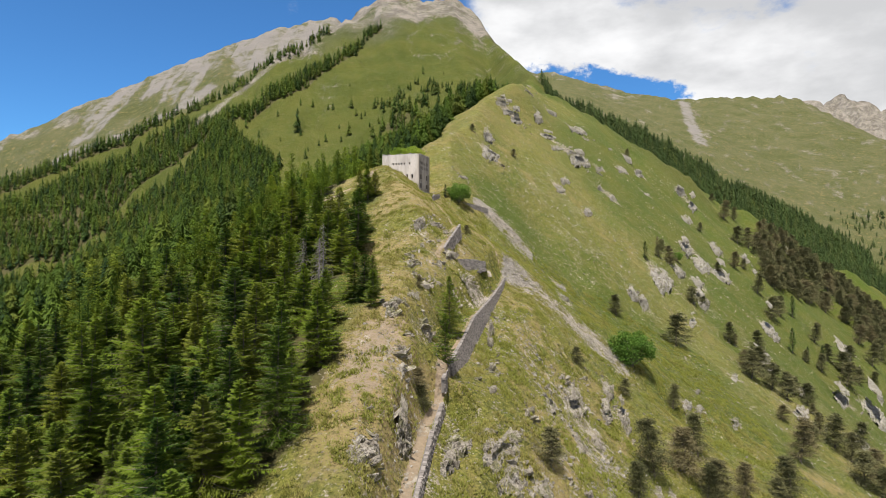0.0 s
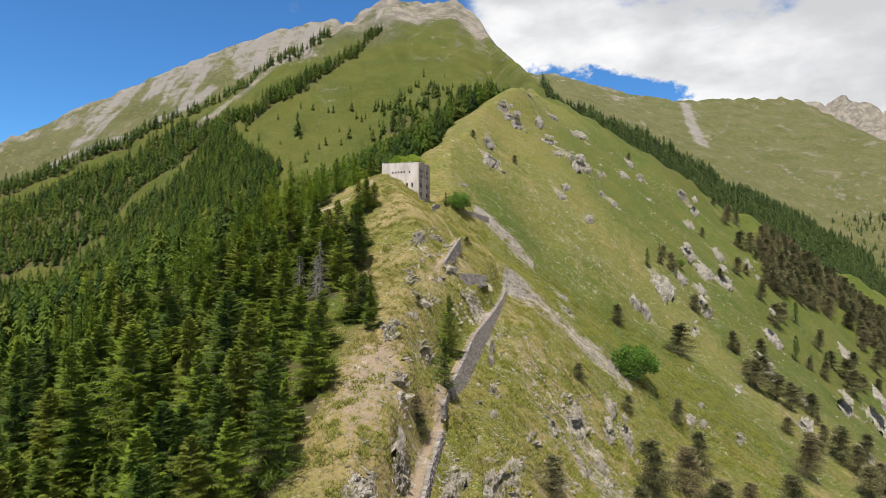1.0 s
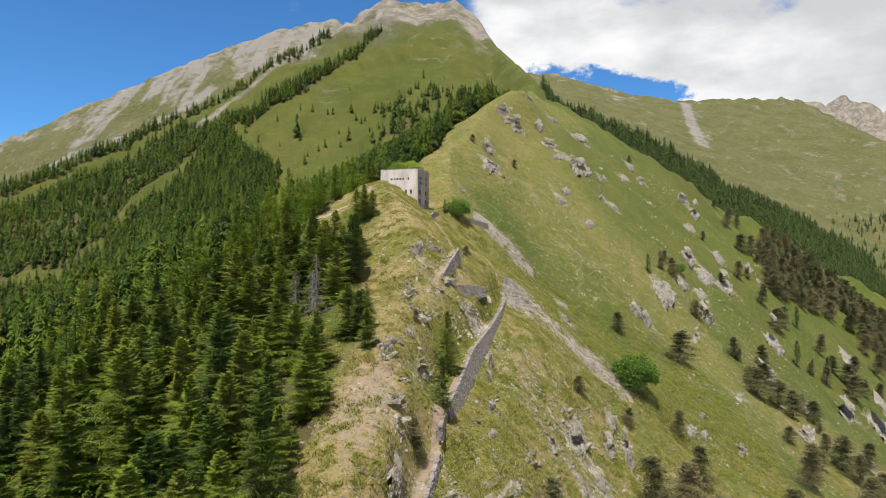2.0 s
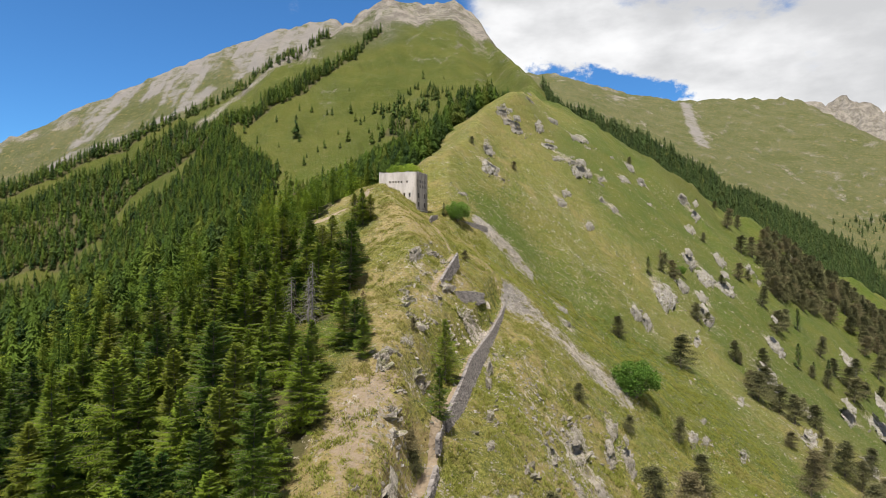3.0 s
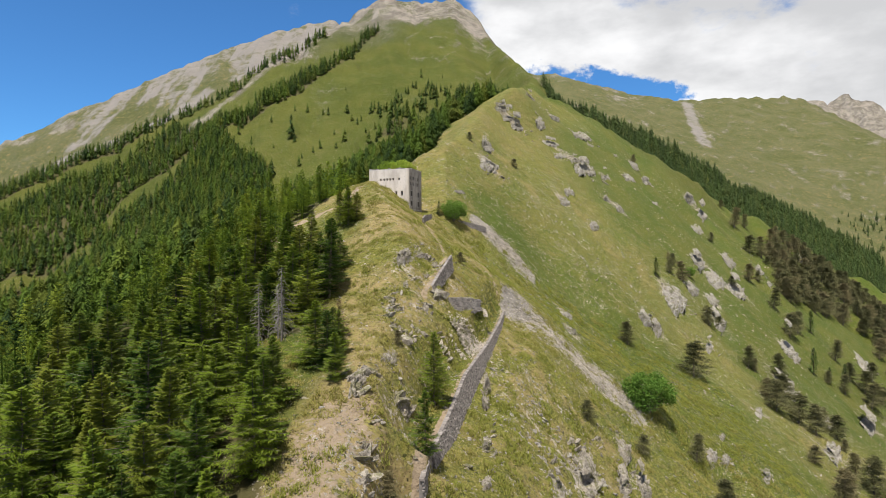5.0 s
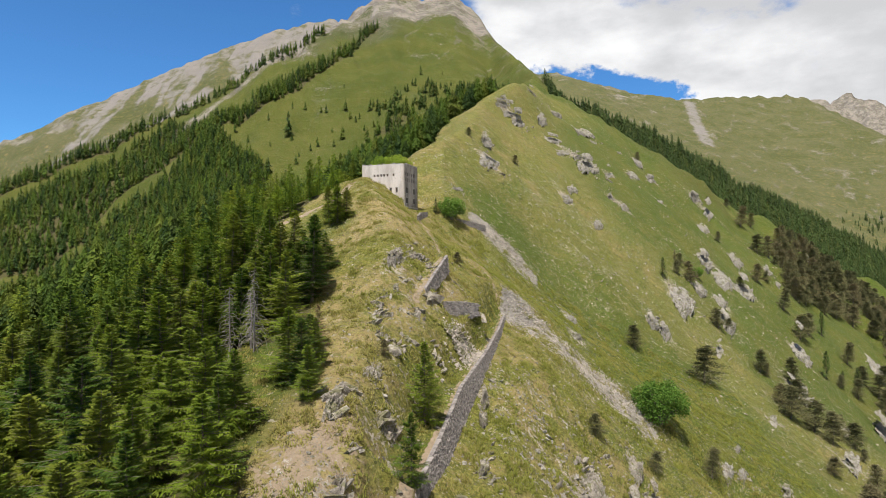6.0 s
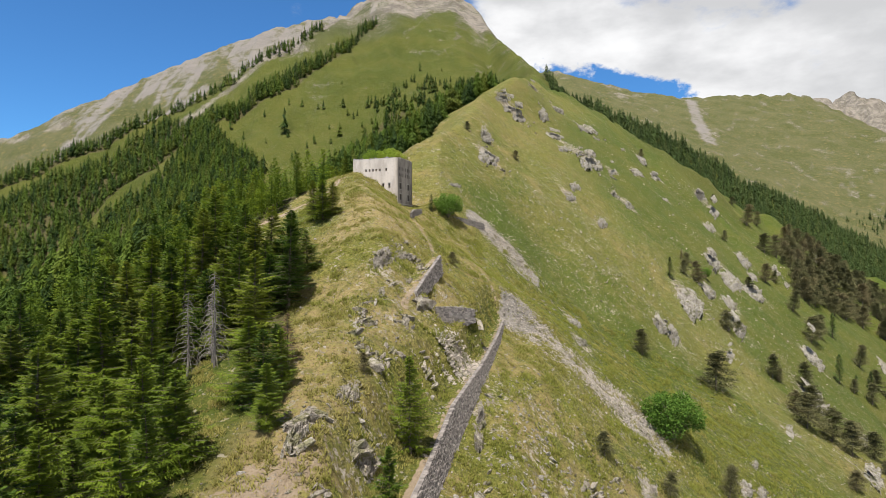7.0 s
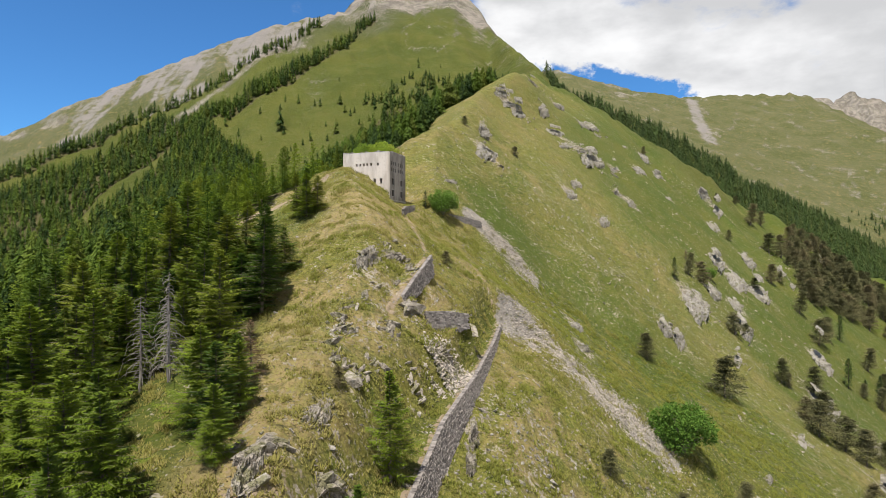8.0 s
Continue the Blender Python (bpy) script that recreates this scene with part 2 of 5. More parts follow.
def bark_material(name, a, b):
    n = Nodes(name)
    c = n.mix(n.ramp(n.noise(3.0, 5, 0.6, at=n.stretched(1, 1, 0.25)), 0.35, 0.65), a, b)
    return n.finish(c, 0.9, n.bump(n.noise(8, 4, at=n.stretched(1, 1, 0.2)), 0.6, 0.05))


GROUND = ground_material()
ROCK = rock_material("rock", (0.42, 0.365, 0.295), (0.17, 0.142, 0.11))
PALEROCK = rock_material("pale_rock", (0.41, 0.375, 0.33), (0.17, 0.15, 0.128))
SCREE = rock_material("scree_stone", (0.58, 0.5, 0.425), (0.4, 0.34, 0.285))
WALLSTONE = wall_stone_material()
PLASTER = plaster_material("weathered_plaster", (0.5, 0.435, 0.375), (0.36, 0.31, 0.265), (0.27, 0.23, 0.195))
# bare rough stone, darkened to put the side wall's shade into its colour
MASONRY = plaster_material("dim_masonry", (0.27, 0.24, 0.213), (0.12, 0.104, 0.092), (0.075, 0.065, 0.057))
SILL = plaster_material("cut_stone", (0.343, 0.32, 0.289), (0.25, 0.234, 0.211), (0.195, 0.179, 0.164))
LARCH = foliage_material("larch_needles", (0.034, 0.07, 0.009), (0.15, 0.2, 0.016), (0.19, 0.195, 0.024), through=0.4)
LARCH_FRINGE = foliage_material("fringe_needles", (0.04, 0.08, 0.01), (0.17, 0.225, 0.018), (0.21, 0.215, 0.026), "tint", 0.4)
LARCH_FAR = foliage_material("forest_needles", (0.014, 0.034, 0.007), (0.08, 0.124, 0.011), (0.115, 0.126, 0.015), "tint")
PINE = foliage_material("pine_needles", (0.06, 0.062, 0.024), (0.148, 0.138, 0.062), (0.185, 0.145, 0.076), through=0.22)
PINE_SLIM = foliage_material("spruce_needles", (0.028, 0.05, 0.014), (0.07, 0.11, 0.024), (0.09, 0.11, 0.028), through=0.2)
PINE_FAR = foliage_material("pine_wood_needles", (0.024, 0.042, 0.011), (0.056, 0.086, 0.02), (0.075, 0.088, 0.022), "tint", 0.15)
DRYNEEDLE = foliage_material("withered_needles", (0.101, 0.0585, 0.0312), (0.156, 0.101, 0.0585), (0.125, 0.078, 0.0468))
BROADLEAF = foliage_material("broad_leaves", (0.055, 0.115, 0.014), (0.165, 0.26, 0.04), (0.12, 0.19, 0.026), through=0.3)
ROOFLEAF = foliage_material("roof_bush_leaves", (0.15, 0.22, 0.024), (0.28, 0.36, 0.045), (0.3, 0.33, 0.05), through=0.3)
GRASS = foliage_material("grass_blades", (0.2, 0.215, 0.04), (0.275, 0.245, 0.07), (0.355, 0.285, 0.13), "tint", 0.5)
BARK = bark_material("bark", (0.078, 0.0624, 0.0484), (0.156, 0.129, 0.101))
DEADWOOD = bark_material("bleached_wood", (0.1, 0.088, 0.076), (0.19, 0.172, 0.152))
# near-black, so that the fort's openings look unlit inside
DARKROOM = bark_material("dark_room", (0.03, 0.027, 0.024), (0.05, 0.045, 0.04))


def mesh_of(name, verts, faces, material, smooth=False):
    me = bpy.data.meshes.new(name)
    verts, faces = np.asarray(verts, np.float32), np.asarray(faces, np.int32)
    k = faces.shape[1]
    me.vertices.add(len(verts))
    me.vertices.foreach_set("co", verts.ravel())
    me.loops.add(faces.size)
    me.loops.foreach_set("vertex_index", faces.ravel())
    me.polygons.add(len(faces))
    me.polygons.foreach_set("loop_start", np.arange(0, faces.size, k, dtype=np.int32))
    me.update(calc_edges=True)
    me.shade_smooth() if smooth else me.shade_flat()
    me.materials.append(material)
    return me


def tint_by(me, values):
    me.attributes.new("tint", "FLOAT", "POINT").data.foreach_set("value", np.asarray(values, np.float32))


def thing(name, label, category, group="", kind="", at=(0, 0, 0), turn=0.0):
    ob = new(name)
    ob.matrix_basis = pose(*at, 0, 0, turn)
    return tagged(ob, label, category, group, kind)


def child(name, me, parent, label=""):
    ob = new(name, me)
    ob.parent = parent
    return tagged(ob, label)


def part(name, bm, material, parent, label=""):
    me = bpy.data.meshes.new(name)
    bmesh.ops.recalc_face_normals(bm, faces=bm.faces)
    bm.to_mesh(me)
    bm.free()
    me.materials.append(material)
    return child(name, me, parent, label)


# ---- terrain ----
def off_line(x, y, line):
    """Distance from a line in the plan."""
    x, y = np.asarray(x, float), np.asarray(y, float)
    best = np.full(x.shape, 1e9)
    for (ax, ay), (bx, by) in zip(line, line[1:]):
        dx, dy = bx - ax, by - ay
        s = np.clip(((x - ax) * dx + (y - ay) * dy) / (dx * dx + dy * dy), 0, 1)
        best = np.minimum(best, np.hypot(x - ax - s * dx, y - ay - s * dy))
    return best


def ridge(u, v, spine, near, far, soft=0.0, end=0.9):
    """Height under a ridge whose crest leads along u: spine rows (u, v, z). near and far: fall per metre of v on the side of
    low and of high v, for the whole spine or for each of its points; end: the fall past the spine's ends."""
    rows = np.array(spine, float)
    near, far = (np.interp(u, rows[:, 0], np.broadcast_to(np.asarray(f, float), len(rows))) for f in (near, far))
    off = v - np.interp(u, rows[:, 0], rows[:, 1])
    d = np.sqrt(off * off + soft * soft) - soft
    past = np.maximum(rows[0, 0] - u, 0) + np.maximum(u - rows[-1, 0], 0)
    return np.interp(u, rows[:, 0], rows[:, 2]) - d * np.where(off > 0, far, near) - end * past


def smax(a, b, k):
    """The higher of two grounds, with a rounded valley k metres deep between them."""
    return np.maximum(a, b) + np.maximum(k - np.abs(a - b), 0) ** 2 / (4 * k)


def smin(a, b, k):
    return -smax(-a, -b, k)


def lattice(i, j, seed):
    n = (i * 374761393 + j * 668265263 + seed * 1442695041) & 0xFFFFFFFF
    n = ((n ^ (n >> 13)) * 1274126177) & 0xFFFFFFFF
    return ((n ^ (n >> 16)) & 0xFFFF) / 32767.5 - 1


def value(x, y, size, seed=0):
    """Smooth noise from -1 to 1 with lumps of that size."""
    u, v = np.asarray(x) / size, np.asarray(y) / size
    i, j = np.floor(u).astype(np.int64), np.floor(v).astype(np.int64)
    f, g = u - i, v - j
    f, g = f * f * f * (f * (f * 6 - 15) + 10), g * g * g * (g * (g * 6 - 15) + 10)
    a, b = lattice(i, j, seed), lattice(i + 1, j, seed)
    c, d = lattice(i, j + 1, seed), lattice(i + 1, j + 1, seed)
    return (a + (b - a) * f) * (1 - g) + (c + (d - c) * f) * g


def fractal(x, y, size, octaves=4, seed=0, rough=0.5):
    return sum(value(x, y, size / 2**k, seed + 7 * k) * rough**k for k in range(octaves))


# crests that climb northwards: (y, x, z); crests that run east: (x, y, z)
CREST = [(-200, -12, -30), (0, -12, 14), (72, -12, 37), (105, -10, 50), (136, -8, 56.5), (163, -8, 69.5), (195, -13, 80.5), (236, -25, 93), (257, -15, 98),
         (284, -4, 112), (310, 10, 122), (390, 27, 157), (440, 52, 184), (545, 80, 212), (640, 97, 244), (700, 100, 268), (900, 72, 378), (1050, 50, 486)]
WEST_FALL = [0.36] * 7 + [0.45, 0.6, 1.0, 0.8, 0.7, 0.6, 0.5, 0.6, 0.7, 0.8, 0.9]
EAST_FALL = [0.95] * 5 + [0.88, 0.76, 0.7, 0.75, 0.85, 1, 1.2, 1.3, 1.2, 1.15, 1.1, 1.5, 1.5]
BROW = [(-60, 520), (80, 545), (120, 560), (150, 566), (280, 612), (420, 680), (640, 790), (1200, 1100)]
SPUR_WOOD = [(100, 640, 234), (250, 720, 196), (408, 800, 142), (640, 905, 56), (1000, 1050, -90)]
SPUR_WEST = [(-900, 430, -90), (-600, 600, 70), (-420, 700, 174), (-330, 768, 240), (-240, 836, 326), (-190, 905, 390), (-150, 972, 440)]
SUMMIT = [(-190, 1000, 440), (-161, 1000, 452), (-96, 1005, 490), (-40, 1040, 495), (20, 1050, 508), (52, 1050, 490)]
GREY = [(-2200, 1000, -150), (-1500, 1300, 120), (-1090, 1500, 352), (-844, 1688, 556), (-650, 1800, 690), (-455, 1900, 800), (-350, 1930, 815), (-290, 1930, 790)]
FAR_EAST = [(200, 2700, 880), (511, 2700, 872), (760, 2700, 800), (1048, 2700, 752), (1524, 2700, 757), (1651, 2700, 722), (1983, 2640, 520), (2700, 2500, 100)]
FAR_PEAK = [(1900, 3700, 850), (2200, 3600, 935), (2420, 3600, 1000), (2600, 3600, 985), (3100, 3500, 800)]
GULLY = [(44, 285), (50, 250), (57, 215), (68, 180)]


def bare(x, y):
    """The ground without its small relief."""
    # near hill: its crest, and the two slopes of its sunny flank
    crest = np.array(CREST, float)
    west = np.maximum(np.interp(y, crest[:, 0], crest[:, 1]) + np.interp(y, [200, 255, 290], [0, 13, 0]) - x, 0)
    low = 55 - 0.52 * (x - 31) + 0.31 * (y - 250)
    high = 65 - 0.72 * (x - 31) + 0.64 * (y - 250)
    low = low - 0.0016 * np.maximum(x - 150, 0) ** 2
    high = high - 0.0006 * np.maximum(x - 170, 0) * np.maximum(480 - y, 0)
    brow = np.array(BROW, float)
    flank = smax(low, high, 6) - 1.25 * west - 0.9 * np.maximum(y - np.interp(x, brow[:, 0], brow[:, 1]), 0)
    flank = flank - 9 * np.exp(-((off_line(x, y, GULLY) / 11) ** 2))
    hill = ridge(y, x, CREST, WEST_FALL, EAST_FALL, 3.5)
    hill = smax(hill, flank, 5)
    # level apron at the foot of the fort
    apron = 79.8 + 0.75 * off_line(x, y, [(-12, 229), (-8.5, 231), (-3.5, 246)])
    hill = np.where(x < -9.7, hill, smin(hill, apron, 0.8))
    hill = hill + 3.2 * np.exp(-(((x + 27) / 9) ** 2) - ((y - 126) / 13) ** 2)
    # great mountain behind it
    front = 196 + 0.84 * (y - 657) + 0.1 * (x + 102)
    peak = smin(front, ridge(x, y, SUMMIT, [0.6, 0.62, 0.69, 0.69, 0.69, 0.69], 0.9), 4)
    peak = peak - 1.6 * np.maximum(x - np.interp(y, crest[:, 0], crest[:, 1]), 0)
    spur = np.array(SPUR_WEST, float)
    peak = peak - 0.75 * np.maximum(y - 10 - np.interp(x, spur[:, 0], spur[:, 1], right=1300), 0)
    peak = smax(peak, ridge(x, y, SPUR_WEST, 0.8, 0.7), 6)
    land = smax(hill, peak, 10)
    land = smax(land, ridge(x, y, SPUR_WOOD, 1.1, 0.55), 6)
    land = smax(land, ridge(x, y, GREY, 0.8, 0.5), 20)
    land = smax(land, ridge(x, y, FAR_EAST, 0.5, 0.6), 20)
    land = smax(land, ridge(x, y, FAR_PEAK, 0.8, 0.8), 20)
    return land


WALL_LOW = [(-4.2, 60, 26.5), (-3, 72, 29.8), (-1.5, 86, 32.6), (0.2, 97, 34.6)]
WALL_LONG = [(1.4, 105, 39.6), (4.0, 118, 41.4), (7.3, 136, 44.2), (12.6, 152, 47.3), (17, 171, 49.6), (19.8, 187, 50.9)]
LONG_HEIGHT = [2.2, 3.8, 4.6, 2.6, 1.8, 1.2]
WALL_UPPER = [(0.6, 153, 60.6), (2.6, 159.5, 63.6), (4.9, 166.5, 66.9)]
UPPER_HEIGHT = [1.3, 2.6, 3.0]
WALL_SQUARE = [(4.1, 156, 57.4), (8.0, 158, 57.2), (11.4, 159.2, 56.6)]
SQUARE_HEIGHT = [3.6, 3.0, 1.6]
LOW_HEIGHT = [1.3, 1.6, 1.8, 1.8]
PATH = [(-4.6, 40), (-4.6, 73), (-3.6, 81), (-2.6, 90), (-0.8, 98), (0.6, 106), (3.2, 118), (6.4, 136), (11.7, 152), (16.2, 171), (19, 188),
        (15, 196)]
UPPER_PATH = [(-1.5, 148), (-0.4, 153.5), (1.4, 160), (3.6, 167), (4.6, 178), (2, 190), (-2, 205), (-5, 222)]
TRACK = [(-75, 190), (-46, 210), (-38, 217), (-29, 223), (-27, 232)]
CHUTE = [(1085, 2650), (1077, 2624), (979, 2348), (906, 2114), (850, 1930)]
SCREES = [[(18.6, 255), (24.6, 252.5), (29.2, 250), (32.1, 246)], [(25, 189), (31, 185.5), (38.4, 184.5), (46.5, 182), (51.5, 178.5)]]


def beside(x, y, line, heights):
    """Distance from a wall's line (right of it: plus), its top and its height there, and how far past its ends."""
    d, top, tall, past = np.full(x.shape, 1e9), np.zeros(x.shape), np.zeros(x.shape), np.zeros(x.shape)
    for k in range(len(line) - 1):
        (ax, ay, az), (bx, by, bz) = line[k], line[k + 1]
        dx, dy = bx - ax, by - ay
        s = ((x - ax) * dx + (y - ay) * dy) / (dx * dx + dy * dy)
        e = np.clip(s, 0, 1)
        q = np.hypot(x - ax - e * dx, y - ay - e * dy)
        q = np.where((x - ax) * dy - (y - ay) * dx > 0, q, -q)
        near = np.abs(q) < np.abs(d)
        d, top = np.where(near, q, d), np.where(near, az + e * (bz - az), top)
        tall = np.where(near, heights[k] + e * (heights[k + 1] - heights[k]), tall)
        past = np.where(near, np.abs(s - e) * math.hypot(dx, dy), past)
    return d, top, tall, past


def ease(v, a, b):
    s = np.clip((v - a) / (b - a), 0, 1)
    return s * s * (3 - 2 * s)


def ground(x, y):
    """The height of the ground, with its relief, terraces and gullies."""
    x, y = np.asarray(x, float), np.asarray(y, float)
    land = bare(x, y)
    r = np.hypot(x, y)
    near = 1 - ease(r, 300, 620)
    land = land + near * (0.9 * fractal(x, y, 22, 3, 11) + 0.45 * fractal(x, y, 4.5, 3, 12))
    ribs = 1 - np.abs(fractal(x * 0.9 + 0.25 * y, y * 0.45, 60, 4, 31))
    land = land + ease(r, 330, 700) * (ribs - 0.6) * 11 * (1 - 0.4 * ease(r, 800, 1100)) + ease(r, 450, 900) * 1.2 * fractal(x, y, 24, 3, 17)
    far = ease(r, 1150, 1500)
    land = land + far * (np.where(x < 0, 15, 10) * (0.4 - np.abs(fractal(x, y * 0.3, 150, 5, 41))) + 3 * fractal(x, y, 40, 3, 43))
    crag = ease(r, 2900, 3300)
    land = land + crag * 90 * (0.4 - np.abs(fractal(x, y, 260, 5, 47, 0.6)))
    top = ease(land, 380, 470) * ease(r, 850, 1000) * (1 - far)
    land = land + top * 9 * (0.5 - np.abs(fractal(x, y, 45, 4, 53, 0.6)))
    # ledges in the rocky parts of the near hill
    ledge = rocky(x, y) * near
    step = (land + 0.35 * x) / 2.2 + 0.4 * value(x, y, 9, 5)
    land = land + ledge * 1.1 * (ease(step - np.floor(step), 0.35, 0.65) - (step - np.floor(step)))
    for line, heights, reach in ((WALL_LONG, LONG_HEIGHT, 12), (WALL_LOW, LOW_HEIGHT, 9), (WALL_UPPER, UPPER_HEIGHT, 7), (WALL_SQUARE, SQUARE_HEIGHT, 5)):
        d, crown, tall, past = beside(x, y, line, heights)
        ends = 1 - (ease(past, 0.5, 6) if reach > 8 else ease(past, 0.1, 2.2))
        reach_up = np.where(y < 146, 8.5, 5.5) if line is WALL_LONG else 5.5
        shelf = ends * ease(d, -reach_up, -1.8) * (d < -0.45)
        land = land + shelf * (crown - 0.25 - land)
        below = ends * (d >= -0.45) * (1 - ease(d, 0.3 * reach, reach))
        land = np.where(below > 0, land + below * (np.minimum(land, crown - tall - 0.5 * np.maximum(d - 0.25, 0)) - land), land)
    return land


def patch(x, y, px, py, wide, deep):
    return np.exp(-(((x - px) / wide) ** 2) - ((y - py) / deep) ** 2)


# bare crags of the sunny flank: x, y, width, height
CRAGS_HIGH = [(41, 406, 9, 5), (45, 402, 8, 4), (50, 400, 8, 8), (69, 474, 6, 5), (70, 434, 6, 10), (90, 488, 8, 14), (74, 414, 12, 6), (111, 484, 16, 11), (115, 472, 5, 5), (78, 402, 9, 5), (95, 409, 16, 14), (90, 413, 8, 5),
         (113, 425, 8, 5), (159, 508, 9, 11), (140, 460, 10, 8), (161, 483, 11, 7), (140, 493, 4, 3), (209, 517, 12, 12), (213, 502, 12, 10), (192, 464, 11, 7), (154, 444, 6, 3), (203, 439, 10, 13), (236, 459, 9, 7), (343, 588, 9, 9),
         (237, 447, 5, 4), (293, 432, 12, 12), (516, 819, 16, 11)]
CRAGS_MID = [(73, 353, 6, 7), (67, 336, 5, 6), (25, 333, 4, 13), (25, 308, 9, 7), (82, 334, 5, 5), (110, 382, 5, 5), (102, 383, 4, 4), (116, 313, 13, 14), (136, 340, 8, 10), (161, 390, 11, 11), (166, 378, 13, 13), (182, 385, 15, 13),
         (150, 346, 8, 7), (142, 324, 9, 12), (122, 287, 7, 3), (197, 355, 12, 14), (162, 298, 8, 13), (169, 281, 5, 11), (228, 336, 16, 10), (261, 355, 16, 14)]
CRAGS_LOW = [(147, 241, 12, 7), (178, 250, 12, 7), (88, 273, 5, 7), (92, 270, 5, 7), (77, 186, 4, 4), (82, 188, 3, 3), (94, 189, 4, 3), (120, 242, 6, 4), (86, 199, 3, 3), (46, 232, 4, 7), (43, 208, 3, 4), (9, 267, 4, 2)]
RIBS = [(30, 134, 5.2, 4.6), (30, 140, 3.2, 2.4), (27, 116, 1.6, 4.0), (43, 155, 2.7, 6.6), (45, 148, 2.3, 5.1), (45, 144, 1.7, 4.1), (33, 125, 1.9, 4.3), (10, 121, 1.4, 3.5), (9, 107, 1.2, 2.5), (7, 90, 1.7, 2.1), (8, 87, 2.0, 1.7), (10, 85, 4.1, 1.5),
         (15, 90, 4.0, 2.2), (3, 89, 2.4, 4.3), (11, 137, 1.3, 4.8), (45, 123, 1.9, 3.5), (49, 126, 1.7, 2.4)]


def rocky(x, y):
    """Where bare rock breaks through the turf, 0 to 1."""
    x, y = np.asarray(x, float), np.asarray(y, float)
    streak = ease(fractal((0.83 * x - 0.56 * y) / 1.5, 0.56 * x + 0.83 * y, 9, 4, 61), -0.1, 0.65)
    where = 0.35 * patch(x, y, 28, 120, 26, 45) + 0.5 * patch(x, y, -3, 150, 8, 28) + 0.35 * patch(x, y, -7, 85, 8, 25) + 0.3 * patch(x, y, 62, 300, 18, 40)
    for px, py, w, h in CRAGS_HIGH + CRAGS_MID + CRAGS_LOW + RIBS:
        where = where + 0.9 * patch(x, y, px, py, 0.55 * w + 1, 0.7 * h + 1.5)
    return np.clip(where * 1.05 * streak, 0, 1)


EDGE = [(-23, 0), (-20, 64), (-17.5, 72), (-18.5, 80), (-16.5, 88), (-18.5, 97), (-19, 107), (-21, 118), (-22, 130), (-20, 143), (-23, 161), (-33, 172), (-46, 201), (-44, 217), (-39, 234), (-36, 260), (-28, 285), (-10, 320), (6, 380), (26, 430), (60, 520)]


def wood(x, y):
    """How thickly larches stand, 0 to 1."""
    edge = np.array(EDGE, float)
    inside = np.interp(y, edge[:, 1], edge[:, 0]) - x
    lumps = fractal(x, y, 60, 3, 101)
    ours = ease(inside, -1, 3) * (y < 745)
    # the meadow of the great mountain stays open
    top = np.interp(x, [-190, -100, -76, -40, 33, 60], [590, 600, 622, 662, 715, 730])
    meadow = ease(y + 30 * lumps, top - 12, top + 6) * ease(x + 30 * lumps, -205, -180)
    west = (x < -150) * ease(y, 520, 560) + (x >= -150) * (x < -70) * (y > 746)
    rows = np.abs(off_line(x, y, [(-135, 945), (-240, 830), (-420, 695), (-620, 590)]))
    strip = ease(fractal(0.35 * (x + y), x - y, 55, 3, 103), -0.95, -0.6)
    ahead = np.interp(x, [-620, -420, -240, -135], [590, 695, 830, 945]) - y
    gaps = ease(fractal(0.3 * (x + y), x - y, 42, 3, 107), -0.5, -0.3)
    rank = ease(-x, 165, 200) * np.where(ahead > -14, ease(rows, 20, 9) * 0.9, ease(rows, 60, 25) * 0.3 * gaps)
    # green aisles between the strips of wood
    aisle = ease(off_line(x, y, [(-500, 596), (-450, 644), (-425, 664), (-385, 684), (-365, 706), (-342, 742), (-311, 768), (-275, 790), (-235, 826), (-200, 870)]), 11, 19)
    aisle = aisle * ease(off_line(x, y, [(-320, 575), (-308, 603), (-287, 643), (-265, 667)]) + 4 * lumps, 3, 8)
    glade = ease(off_line(x, y, [(-288, 607), (-277, 630), (-270, 652)]), 6, 12) * ease(off_line(x, y, [(-322, 580), (-313, 599), (-305, 618), (-296, 626)]), 7, 13)
    glade = glade * ease(off_line(x, y, [(-395, 516), (-370, 525), (-335, 540), (-320, 547)]), 6, 11) * ease(off_line(x, y, [(-51, 158), (-49, 175), (-48, 196)]), 1.5, 4) * ease(off_line(x, y, [(-31, 128), (-26, 123), (-17, 104)]), 3, 5.5)
    bound = np.interp(y, [500, 595, 607, 643, 686, 705, 760], [-150, -171, -186, -213, -253, -305, -345])
    second = off_line(x, y, [(-345, 700), (-303, 693), (-270, 696), (-238, 700), (-200, 732), (-167, 775), (-141, 799), (-118, 856), (-99, 890)])
    below = np.maximum(ease(ahead, 6, 16) * aisle * ease(x + 10 * lumps, bound + 4, bound - 6) * (0.7 + 0.3 * gaps), ease(second + 5 * lumps, 12, 6) * (0.55 + 0.45 * gaps))
    return glade * np.where(west, np.maximum(rank * (0.35 + 0.65 * aisle), below) * (x > -760), ours * (1 - meadow) * (0.5 + 0.5 * strip))


